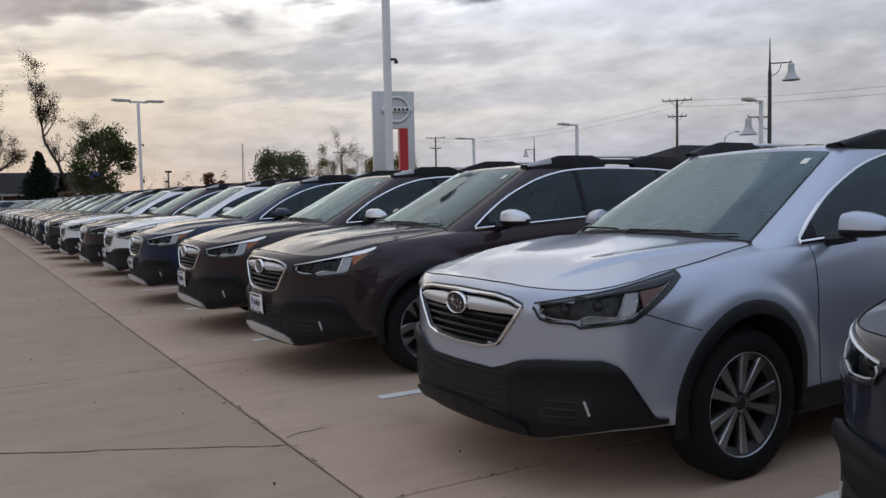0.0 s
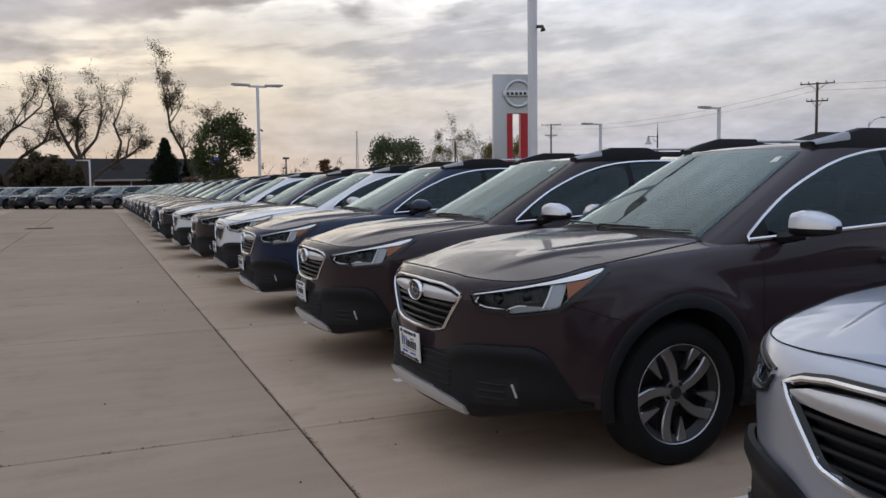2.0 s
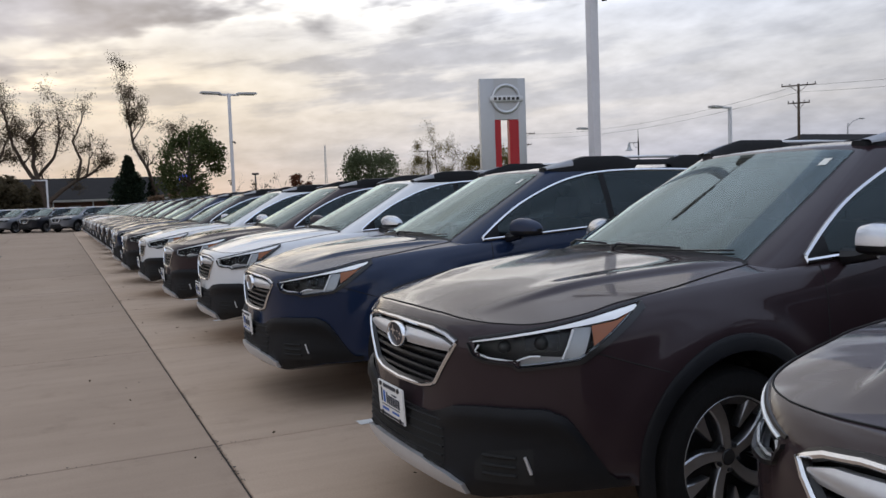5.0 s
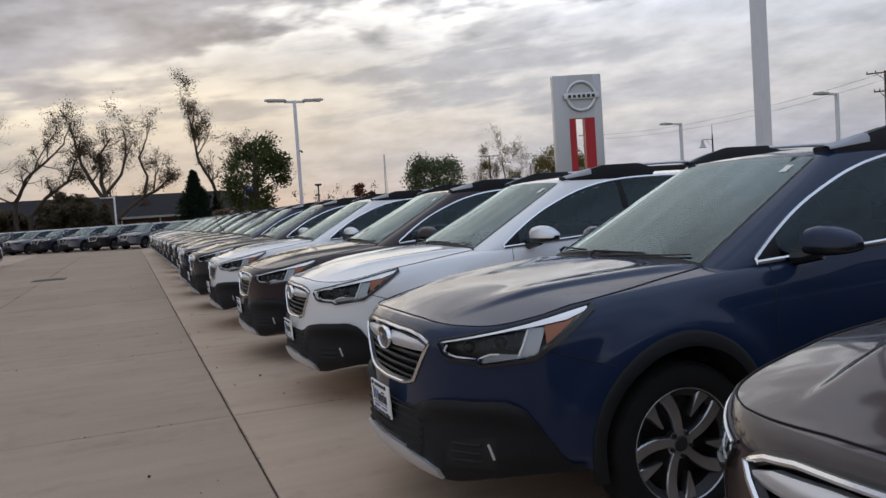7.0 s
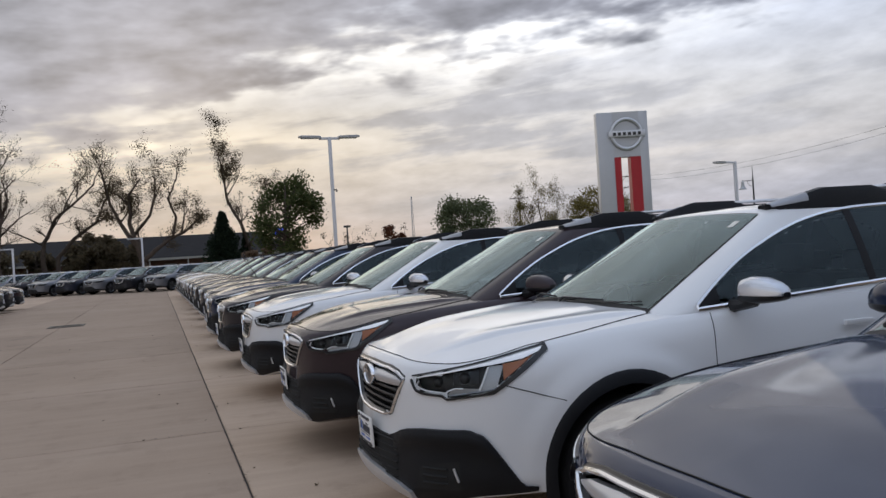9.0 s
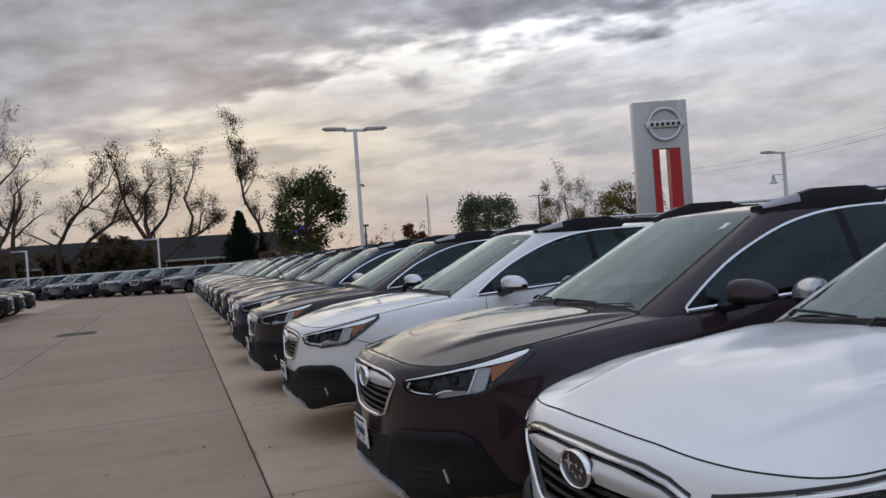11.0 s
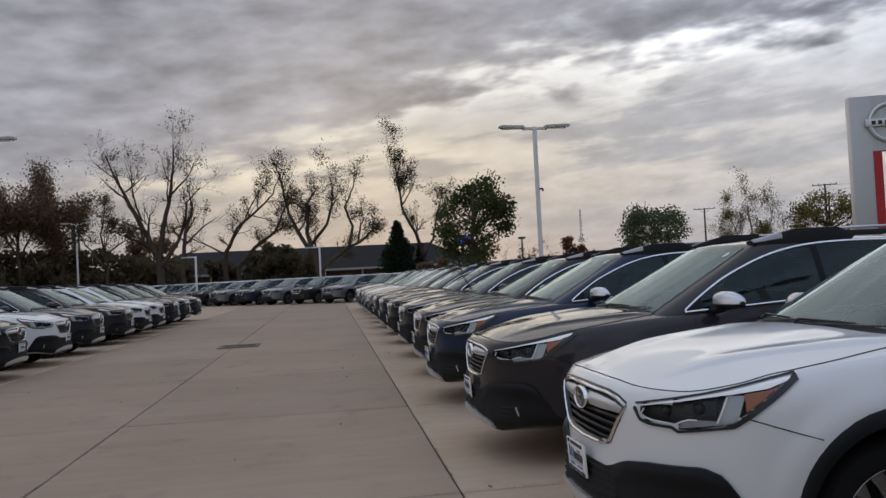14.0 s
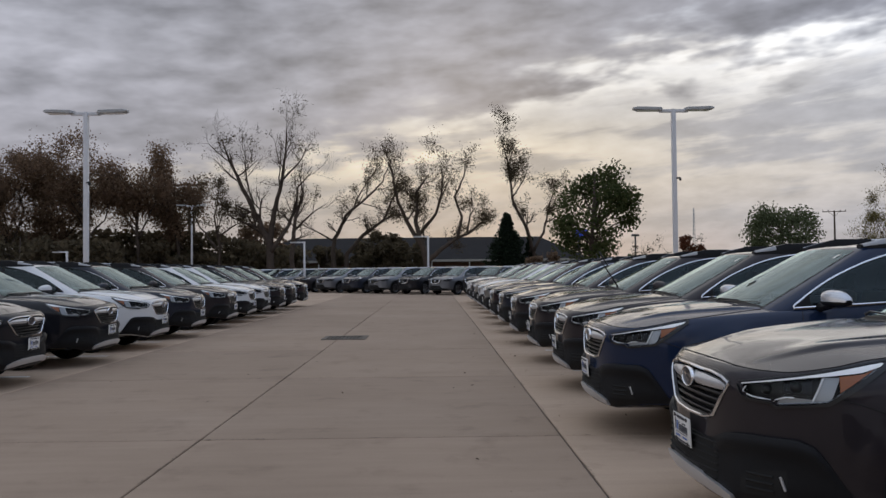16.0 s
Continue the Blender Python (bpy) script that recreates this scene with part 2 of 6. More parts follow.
def concrete(name, tone):
    """Broom-finished tan concrete: slab to slab tone, broad stains, fine speckle, hairline wear."""
    m = bpy.data.materials.new(name)
    m.use_nodes = True
    t = m.node_tree
    b = t.nodes["Principled BSDF"]
    g = t.nodes.new("ShaderNodeNewGeometry")
    P = g.outputs["Position"]

    def n(scale, detail, rough=0.6, vec=None):
        k = nd(t, "ShaderNodeTexNoise", Scale=scale, Detail=detail, Roughness=rough)
        t.links.new(vec or P, k.inputs["Vector"])
        return k.outputs["Fac"]
    broad = ramp_node(t, n(0.35, 4), [(p, tuple(a * b for a, b in zip(c, tone))) for p, c in ((0.25, (0.345, 0.265, 0.200)), (0.5, (0.390, 0.300, 0.227)), (0.75, (0.420, 0.328, 0.253)))])
    spots = ramp_node(t, n(1.7, 5, 0.7), [(0.28, (0.80, 0.79, 0.79)), (0.45, (1, 1, 1)), (1.0, (1.05, 1.05, 1.05))])
    speck = ramp_node(t, n(95, 3), [(0.3, (0.92, 0.92, 0.92)), (0.6, (1.03, 1.03, 1.03))])
    mp = nd(t, "ShaderNodeMapping")
    mp.inputs["Scale"].default_value = (0.5, 5.0, 1)
    t.links.new(P, mp.inputs[0])
    streak = ramp_node(t, n(1.2, 3, 0.6, mp.outputs[0]), [(0.3, (0.93, 0.93, 0.93)), (0.65, (1.03, 1.03, 1.03))])
    oi = t.nodes.new("ShaderNodeObjectInfo")
    v = math_node(t, "MULTIPLY_ADD", oi.outputs["Random"], 0.12, 0.94)
    c = mix_col(t, 1.0, broad, spots, "MULTIPLY")
    c = mix_col(t, 1.0, c, speck, "MULTIPLY")
    c = mix_col(t, 1.0, c, streak, "MULTIPLY")
    c = mix_col(t, 1.0, c, v, "MULTIPLY")
    t.links.new(c, b.inputs["Base Color"])
    b.inputs["Roughness"].default_value = 0.9
    b.inputs["Specular IOR Level"].default_value = 0.15
    bp = nd(t, "ShaderNodeBump", Strength=0.35, Distance=0.004)
    t.links.new(n(140, 3), bp.inputs["Height"])
    t.links.new(bp.outputs[0], b.inputs["Normal"])
    return m


M_GREY = mat("dark_plastic", (0.0075, 0.0084, 0.0105), 0.50, 0, 0.25, 6, 0.20, 260, spec=0.24)
M_SLAT = mat("grille_slat", (0.006, 0.0065, 0.008), 0.35, 0, 0.1, 20, spec=0.18)
M_PILLAR = mat("pillar_film", (0.006, 0.006, 0.007), 0.38, 0, spec=0.2)
M_RAILCAP = mat("rail_cap_metal", (0.34, 0.345, 0.36), 0.38, 0.6, 0.05, 20)
M_BLACK = mat("black_trim", (0.010, 0.010, 0.011), 0.28, 0, spec=0.5)
M_MATTE = mat("matte_black", (0.012, 0.012, 0.012), 0.9, 0, 0.2, 5)
M_CHROME = mat("chrome", (0.78, 0.79, 0.81), 0.12, 1.0)
M_SATIN = mat("satin_metal", (0.62, 0.63, 0.65), 0.35, 0.6, 0.05, 20)
M_RIM = mat("machined_alloy", (0.36, 0.365, 0.38), 0.34, 1.0, 0.06, 30)
M_RIMDARK = mat("dark_alloy", (0.012, 0.012, 0.014), 0.45, 0.1)
M_TYRE = mat("tyre_rubber", (0.009, 0.009, 0.0095), 0.85, 0, 0.3, 12, 0.3, 90, spec=0.2)
M_SMOKED = mat("smoked_amber", (0.075, 0.030, 0.016), 0.2, 0, coat=0.3)
M_AMBER = mat("amber_plastic", (0.240, 0.072, 0.018), 0.2, 0, coat=0.3)
M_LAMPBLACK = mat("lamp_housing", (0.009, 0.009, 0.010), 0.40, 0.0, coat=0.15, spec=0.3)
M_BEZEL = mat("lamp_bezel", (0.36, 0.375, 0.39), 0.3, 0.5)
M_BRACKET = mat("lamp_bracket", (0.27, 0.285, 0.30), 0.25, 0.7, 0.1, 30)
M_REFLECT = mat("lamp_bowl", (0.022, 0.023, 0.026), 0.22, 0.8)
M_DRL = mat("light_guide", (0.90, 0.91, 0.92), 0.22, 0, coat=0.8)
M_RED = mat("red_lens", (0.35, 0.01, 0.015), 0.15, 0, coat=0.8)
M_SEAT = mat("seat_cloth", (0.045, 0.046, 0.05), 0.85, 0, 0.3, 9, 0.3, 200)
M_DASH = mat("dash_plastic", (0.03, 0.031, 0.034), 0.6, 0, 0.2, 9)
M_CAP = mat("mirror_chrome", (0.60, 0.61, 0.63), 0.20, 0.85)
M_PLATE = mat("plate_card", (0.78, 0.78, 0.76), 0.5, 0, 0.04, 12)
M_INK = mat("plate_ink", (0.03, 0.035, 0.05), 0.6, 0)
M_BLUEINK = mat("blue_ink", (0.03, 0.12, 0.45), 0.5, 0)
M_STICKER = mat("sticker_paper", (0.72, 0.72, 0.66), 0.6, 0)
G_SCREEN = glass("windscreen_glass", (0.44, 0.54, 0.52), 1.05, 1.66, 0.06)
G_SIDE = glass("tinted_glass", (0.30, 0.33, 0.33), 0.9)
G_REAR = glass("privacy_glass", (0.09, 0.10, 0.10), 0.9)
G_LENS = glass("lamp_lens", (0.93, 0.94, 0.95), 0.20)
P_SILVER = paint("silver_paint", (0.43, 0.47, 0.56), 0.58, 0.30)
P_BROWN = paint("brown_paint", (0.0250, 0.0140, 0.0170), 0.02, 0.42)
P_GREY = paint("grey_paint", (0.0215, 0.0175, 0.0205), 0.02, 0.42)
P_BLUE = paint("blue_paint", (0.0042, 0.0150, 0.0470), 0.02, 0.42)
P_WHITE = paint("white_paint", (0.74, 0.75, 0.76), 0.0, 0.35, 0.02)
P_BLACK = paint("black_paint", (0.007, 0.008, 0.012), 0.0, 0.4)
P_TAN = paint("champagne_paint", (0.30, 0.29, 0.27), 0.6, 0.35)
P_PEWTER = paint("pewter_paint", (0.15, 0.158, 0.175), 0.5, 0.35)
P_NAVY = paint("slate_paint", (0.015, 0.019, 0.032), 0.05, 0.38)
# the same concrete in two tones: darker for the aisle, lighter for the stalls
M_CONC = concrete("aisle_concrete", (0.89, 0.87, 0.855))
M_STALL = concrete("stall_concrete", (1.15, 1.12, 1.09))
M_JOINT = mat("joint_filler", (0.035, 0.03, 0.027), 0.9, 0, 0.3, 6)
M_LINE = mat("line_paint", (0.66, 0.65, 0.62), 0.75, 0, 0.14, 6, 0.3, 90)
M_POLE = mat("white_pole_paint", (0.66, 0.66, 0.68), 0.45, 0, 0.06, 3)
M_LAMPHEAD = mat("lamp_head_paint", (0.42, 0.42, 0.42), 0.5, 0, 0.1, 4)
M_GRASS = mat("dry_grass", (0.10, 0.105, 0.05), 0.95, 0, 0.3, 0.4, 0.4, 30, spec=0.12)
M_SIGN = mat("sign_panel", (0.50, 0.51, 0.53), 0.4, 0.4, 0.05, 0.6)
M_SIGNRED = mat("sign_red", (0.42, 0.012, 0.02), 0.4, 0, 0.06, 1)
M_BRONZE = mat("dark_post_paint", (0.04, 0.042, 0.045), 0.5, 0.3, 0.1, 4)
M_WOOD = mat("weathered_pole_wood", (0.09, 0.07, 0.055), 0.9, 0, 0.3, 3, spec=0.12)
M_WIRE = mat("cable", (0.02, 0.02, 0.02), 0.6, 0)
M_BARK = mat("bark", (0.075, 0.058, 0.047), 0.95, 0, 0.35, 3, 0.5, 12, spec=0.12)
M_ROOF = mat("roof_shingle", (0.028, 0.027, 0.028), 0.9, 0, 0.25, 0.8, 0.4, 6, spec=0.12)
M_BRICK = mat("brick_wall", (0.16, 0.085, 0.065), 0.9, 0, 0.2, 1.2, 0.3, 9, spec=0.12)
M_FASCIA = mat("fascia_paint", (0.42, 0.39, 0.35), 0.7, 0, 0.1, 0.7)
M_IRON = mat("cast_iron", (0.13, 0.11, 0.09), 0.8, 0.3, 0.2, 10)

# ---- building blocks ----
def part(name, bm, material, parent=None, label="", smooth=40):
    """Links a bmesh as one mesh object under a thing or a part. material: one, or a list of slots."""
    me = bpy.data.meshes.new(name)
    if smooth:
        lim = radians(smooth)
        for f in bm.faces:
            f.smooth = True
        for e in bm.edges:
            e.smooth = len(e.link_faces) == 2 and e.calc_face_angle(0) < lim
    bm.to_mesh(me)
    bm.free()
    for m in material if isinstance(material, (list, tuple)) else [material]:
        me.materials.append(m)
    ob = new(name, me)
    if parent:
        ob.parent = parent
    if label:
        ob["label"] = label
    return ob


def thing(name, label, category, group="", kind=""):
    return tagged(new(name), label, category, group, kind)


def quad_grid(bm, pts, flip=False, mi=0, wrap=False):
    """Faces over a grid of points (rows of equal length)."""
    vs = [[bm.verts.new(p) for p in row] for row in pts]
    n = len(vs[0])
    for a, b in zip(vs, vs[1:]):
        for i in range(n if wrap else n - 1):
            k = (i + 1) % n
            q = (a[i], a[k], b[k], b[i])
            f = bm.faces.new(q[::-1] if flip else q)
            f.material_index = mi
    return vs


def box(bm, cx, cy, cz, sx, sy, sz, m=None, bev=0.0, mi=0):
    r = bmesh.ops.create_cube(bm, size=1.0, matrix=(m or Matrix()) @ Matrix.Translation((cx, cy, cz)) @ Matrix.Diagonal((sx, sy, sz, 1)))
    fs = {f for v in r["verts"] for f in v.link_faces}
    if bev:
        es = list({e for f in fs for e in f.edges})
        out = bmesh.ops.bevel(bm, geom=es, offset=bev, segments=2, affect="EDGES", profile=0.6)
        fs = set(out["faces"]) | {f for f in fs if f.is_valid}
    for f in fs:
        if f.is_valid:
            f.material_index = mi


def tube(bm, pts, radii, seg=8, cap=True, mi=0, flat=1.0):
    """A tube along a line of points."""
    pts = [Vector(p) for p in pts]
    radii = radii if isinstance(radii, (list, tuple)) else [radii] * len(pts)
    rings, ref = [], None
    for i, p in enumerate(pts):
        d = (pts[min(i + 1, len(pts) - 1)] - pts[max(i - 1, 0)]).normalized()
        if ref is None:
            ref = Vector((0, 0, 1)) if abs(d.z) < 0.9 else Vector((1, 0, 0))
        a = d.cross(ref).normalized()
        b = a.cross(d)
        ref = b
        rings.append([bm.verts.new(p + (a * math.cos(t) + b * math.sin(t) * flat) * radii[i]) for t in [2 * math.pi * k / seg for k in range(seg)]])
    for r0, r1 in zip(rings, rings[1:]):
        for k in range(seg):
            f = bm.faces.new((r0[k], r0[(k + 1) % seg], r1[(k + 1) % seg], r1[k]))
            f.material_index = mi
    if cap and seg > 2:
        bm.faces.new(rings[0][::-1]).material_index = mi
        bm.faces.new(rings[-1]).material_index = mi


def lathe(bm, prof, seg=32, m=None, mi=0, closed=False):
    """A profile of (radius, height) turned round the z axis, then placed by m."""
    m = m or Matrix()
    rows = [[m @ Vector((r * math.cos(2 * math.pi * k / seg), r * math.sin(2 * math.pi * k / seg), h)) for k in range(seg)] for r, h in prof]
    if closed:
        rows.append(rows[0])
    quad_grid(bm, rows, mi=mi, wrap=True)
    bmesh.ops.remove_doubles(bm, verts=bm.verts[:], dist=1e-5)


def lerp(a, b, t):
    return a + (b - a) * t


def curve(pts, x):
    """Monotone-looking smooth curve through (x, y) pairs."""
    if x <= pts[0][0]:
        return pts[0][1]
    if x >= pts[-1][0]:
        return pts[-1][1]
    for i in range(len(pts) - 1):
        (x0, y0), (x1, y1) = pts[i], pts[i + 1]
        if x <= x1:
            def slope(j):
                if j <= 0 or j >= len(pts) - 1:
                    k = 0 if j <= 0 else len(pts) - 2
                    return (pts[k + 1][1] - pts[k][1]) / (pts[k + 1][0] - pts[k][0])
                d0 = (pts[j][1] - pts[j - 1][1]) / (pts[j][0] - pts[j - 1][0])
                d1 = (pts[j + 1][1] - pts[j][1]) / (pts[j + 1][0] - pts[j][0])
                return 0.0 if d0 * d1 <= 0 else 2 * d0 * d1 / (d0 + d1)
            h = x1 - x0
            t = (x - x0) / h
            return (2 * t**3 - 3 * t**2 + 1) * y0 + (t**3 - 2 * t**2 + t) * h * slope(i) + (-2 * t**3 + 3 * t**2) * y1 + (t**3 - t**2) * h * slope(i + 1)


def line(pts, x):
    return float(np.interp(x, [p[0] for p in pts], [p[1] for p in pts]))

# ---- the cars ----
# Car space: u backwards from the nose, v to the side, z up. The car is built with its nose towards -x.
def spline(ctrl, n):
    """Catmull-Rom points through control points, n per span."""
    c = [np.array(p, float) for p in ctrl]
    c = [2 * c[0] - c[1]] + c + [2 * c[-1] - c[-2]]
    out = []
    for i in range(1, len(c) - 2):
        for k in range(n):
            t = k / n
            out.append(0.5 * (2 * c[i] + (c[i + 1] - c[i - 1]) * t + (2 * c[i - 1] - 5 * c[i] + 4 * c[i + 1] - c[i + 2]) * t * t
                              + (3 * c[i] - c[i - 1] - 3 * c[i + 1] + c[i + 2]) * t**3))
    out.append(c[-2])
    return np.array(out)


LOW = [(0.0, 0), (0.012, 0.22), (0.045, 0.42), (0.115, 0.60), (0.235, 0.745), (0.42, 0.855), (0.68, 0.913), (1.0, 0.928), (1.7, 0.914), (2.6, 0.914),
       (3.6, 0.928), (4.2, 0.905), (4.55, 0.85), (4.76, 0.70), (4.84, 0.4), (4.86, 0)]
GB = [(0.90, 0), (0.93, 0.38), (1.05, 0.69), (1.19, 0.845), (1.45, 0.866), (2.1, 0.880), (3.1, 0.885), (4.2, 0.86), (4.62, 0.80), (4.78, 0.6), (4.82, 0)]
GT = [(2.20, 0), (2.225, 0.30), (2.275, 0.505), (2.335, 0.588), (2.55, 0.626), (2.95, 0.645), (3.4, 0.645), (4.05, 0.62), (4.36, 0.575), (4.50, 0.43), (4.54, 0)]
GZ0, GZ1 = 0.95, 1.615
RF = [(0.20, 0.15), (0.27, 0.04), (0.36, -0.008), (0.50, 0.0), (0.62, 0.008), (0.74, 0.004), (0.84, 0.0), (0.90, 0.016), (0.95, 0.055), (1.02, 0.15)]
RS = [(0.20, 0.07), (0.30, 0.018), (0.45, 0.016), (0.60, 0.004), (0.76, 0.0), (0.86, 0.006), (0.92, 0.016), (1.0, 0.032), (1.1, 0.055), (1.2, 0.09)]
ZS = [(0, 0.958), (0.3, 0.954), (0.5, 0.948), (0.75, 0.946), (1.0, 0.976), (1.2, 1.014), (1.45, 1.040), (1.8, 1.066), (2.2, 1.088), (3.5, 1.13), (4.6, 1.17), (5.4, 1.12), (6.2, 1.10)]
ZC = [(0.05, 0.975), (0.3, 1.03), (0.5, 1.058), (0.9, 1.102), (1.3, 1.138), (2.0, 1.16), (4.86, 1.13)]
ZR = [(2.2, 1.625), (2.6, 1.655), (3.1, 1.668), (3.8, 1.655), (4.54, 1.618)]
_low = spline(LOW, 150)
_arc = np.r_[0, np.cumsum(np.linalg.norm(np.diff(_low, axis=0), axis=1))]
ARC = float(_arc[-1])
WU, WR, WZ = (1.045, 3.785), 0.363, 0.360
_gb, _gt = spline(GB, 200), spline(GT, 200)
_gk = np.linspace(0, 1, len(_gb))


def plan(s):
    return float(np.interp(s, _arc, _low[:, 0])), float(np.interp(s, _arc, _low[:, 1]))


def s_at(u):
    """Arc length on the side where the outline has this u."""
    side = _low[:, 1] > 0.5
    return float(np.interp(u, _low[side, 0], _arc[side]))


WS = [s_at(u) for u in WU]


def S(s, z, off=0.0):
    """The lower body's wall at arc length s from the nose's middle (negative: the other side), height z, lifted by off."""
    sg, a = (-1 if s < 0 else 1), abs(s)
    u, v = plan(a)
    u0, v0 = plan(max(0, a - 0.03))
    u1, v1 = plan(min(ARC, a + 0.03))
    if a < 0.03:
        u0, v0 = u1, -v1
    d = math.hypot(u1 - u0, v1 - v0)
    nu, nv = -(v1 - v0) / d, (u1 - u0) / d
    o = off - (curve(RF, z) if nu < 0 else 0.6 * curve(RF, z)) * nu * nu - curve(RS, z) * nv * nv
    # flared edge round the wheel openings
    for c in WS:
        r = math.hypot(a - c, z - WZ)
        if 0.36 < r < 0.63 and z > WZ - 0.1:
            q = min(1.0, (0.63 - r) / 0.11)
            o += 0.028 * (0.25 + 0.75 * max(0.0, (z - WZ) / r)) * q * q * (3 - 2 * q) * nv * nv * min(1.0, max(0.0, (a - 0.9) / 0.25))
    # undercut below the front corners
    if z < 0.42 and a < 1.2:
        o -= 0.075 * ((0.42 - z) / 0.17) ** 1.6 * min(1.0, max(0.0, (a - 0.50) / 0.22))
    # rounded shoulder beside the bonnet
    q = (z - curve(ZS, a) + 0.13) / 0.13
    if q > 0:
        o -= 0.058 * min(q, 1.3) ** 2.2 * nv * nv * max(0.0, min(1.0, (a - 0.85) / 0.3)) * max(0.12, min(1.0, (2.9 - a) / 1.2))
    return Vector((u + nu * o, sg * (v + nv * o), z))


def G(k, z, off=0.0):
    """The cabin's wall: k from 0 (middle of the screen) to 1 (middle of the tail), negative on the other side."""
    sg, a = (-1 if k < 0 else 1), abs(k)
    t = (z - GZ0) / (GZ1 - GZ0)

    def at(q):
        return [lerp(float(np.interp(q, _gk, _gb[:, i])), float(np.interp(q, _gk, _gt[:, i])), t) for i in (0, 1)]
    u, v = at(a)
    (u0, v0), (u1, v1) = at(max(0, a - 0.01)), at(min(1, a + 0.01))
    if a < 0.01:
        u0, v0 = u1, -v1
    if a > 0.99:
        u1, v1 = u0, -v0
    d = math.hypot(u1 - u0, v1 - v0) or 1
    nu, nv = -(v1 - v0) / d, (u1 - u0) / d
    front = max(0.0, -nu)
    o = off + 0.018 * 4 * t * (1 - t) * abs(nv) - 0.075 * max(0.0, (1.075 - z) / 0.125) * abs(nv)
    return Vector((u + nu * o * (1 - 0.45 * front), sg * (v + nv * o), z + off * 0.85 * front))


def k_at(u, z):
    lo, hi = 0.225, 0.85
    for _ in range(24):
        mid = (lo + hi) / 2
        if G(mid, z).x < u:
            lo = mid
        else:
            hi = mid
    return lo


LAMP_K = 1.07


def SL(s, z, off=0.0):
    """The body's wall in the lamp's own arc length."""
    return S(math.copysign(0.540 + (abs(s) - 0.525) * LAMP_K, s), z, off)


def strip(bm, F, a0, a1, bot, top, n, m, off, rim=0.0, mi=0):
    """A panel on the surface F between two curves over a; rim: depth of its turned-in edge."""
    rows = []
    for i in range(n + 1):
        a = lerp(a0, a1, i / n)
        b, t = bot(a), top(a)
        rows.append([F(a, lerp(b, t, j / m), off) for j in range(m + 1)])
    flip = rows[0][0].y < 0 and rows[-1][0].y < 0
    vs = quad_grid(bm, rows, mi=mi)
    if rim:
        ring = vs[0] + [r[-1] for r in vs[1:]] + vs[-1][::-1][1:] + [r[0] for r in vs[::-1][1:-1]]
        idx = [(0, j) for j in range(m + 1)] + [(i, m) for i in range(1, n + 1)] + [(n, j) for j in range(m - 1, -1, -1)] + [(i, 0) for i in range(n - 1, 0, -1)]
        low = []
        for i, j in idx:
            a = lerp(a0, a1, i / n)
            low.append(bm.verts.new(F(a, lerp(bot(a), top(a), j / m), off - rim)))
        for q in range(len(ring)):
            w = (q + 1) % len(ring)
            f = bm.faces.new((ring[q], low[q], low[w], ring[w]))
            f.material_index = mi
    bmesh.ops.recalc_face_normals(bm, faces=bm.faces[:])


def on(F, pts, off):
    return [F(a, z, off) for a, z in pts]


def band(F, pts, r, off, seg=6, closed=False, flat=1.0):
    bm = bmesh.new()
    p = on(F, pts, off)
    if closed:
        p.append(p[0])
    tube(bm, p, r, seg, cap=True, flat=flat)
    bmesh.ops.recalc_face_normals(bm, faces=bm.faces[:])
    return bm


def inside(bot, top, a0, a1, a, z, m):
    return a0 + m < a < a1 - m and bot(a) + m < z < top(a) - m



GR_TOP = [(0, 0.915), (0.30, 0.908), (0.40, 0.894), (0.473, 0.868)]
GR_BOT = [(0, 0.655), (0.22, 0.660), (0.32, 0.680), (0.473, 0.862)]
HL_TOP = [(0.525, 0.884), (0.816, 0.938), (1.20, 1.014)]
HL_BOT = [(0.525, 0.872), (0.55, 0.826), (0.60, 0.812), (0.70, 0.807), (0.725, 0.790), (0.94, 0.818), (1.20, 1.004)]
SW_TOP = [(1.555, 1.120), (1.70, 1.218), (1.92, 1.345), (2.10, 1.426), (2.28, 1.494), (2.45, 1.541), (2.65, 1.576), (2.85, 1.592), (3.1, 1.598), (3.6, 1.592), (4.0, 1.565), (4.3, 1.50), (4.45, 1.40)]
SW_BOT = [(1.555, 1.108), (2.1, 1.135), (2.6, 1.162), (3.3, 1.196), (4.45, 1.262)]
def g_top(s): return line(GR_TOP, abs(s))
def g_bot(s): return line(GR_BOT, abs(s))
def h_top(s): return line(HL_TOP, abs(s))
def h_bot(s): return line(HL_BOT, abs(s))
def w_top(u): return curve(SW_TOP, u)
def w_bot(u): return line(SW_BOT, u)


SCREEN_K = 0.212


def ws_top(k): return 1.602 - 0.02 * (abs(k) / SCREEN_K) ** 2
def ws_bot(k): return 1.085


def GU(u, z, off=0.0):
    """The cabin's side by u; the sign of u picks the side."""
    sg = -1 if u < 0 else 1
    return G(sg * k_at(abs(u), z), z, off)


def low_edge(s):
    """Height of the body's lower edge: it lifts at the front corners."""
    return line([(0, 0.25), (0.55, 0.25), (0.90, 0.315), (1.25, 0.33), (1.7, 0.25)], abs(s))


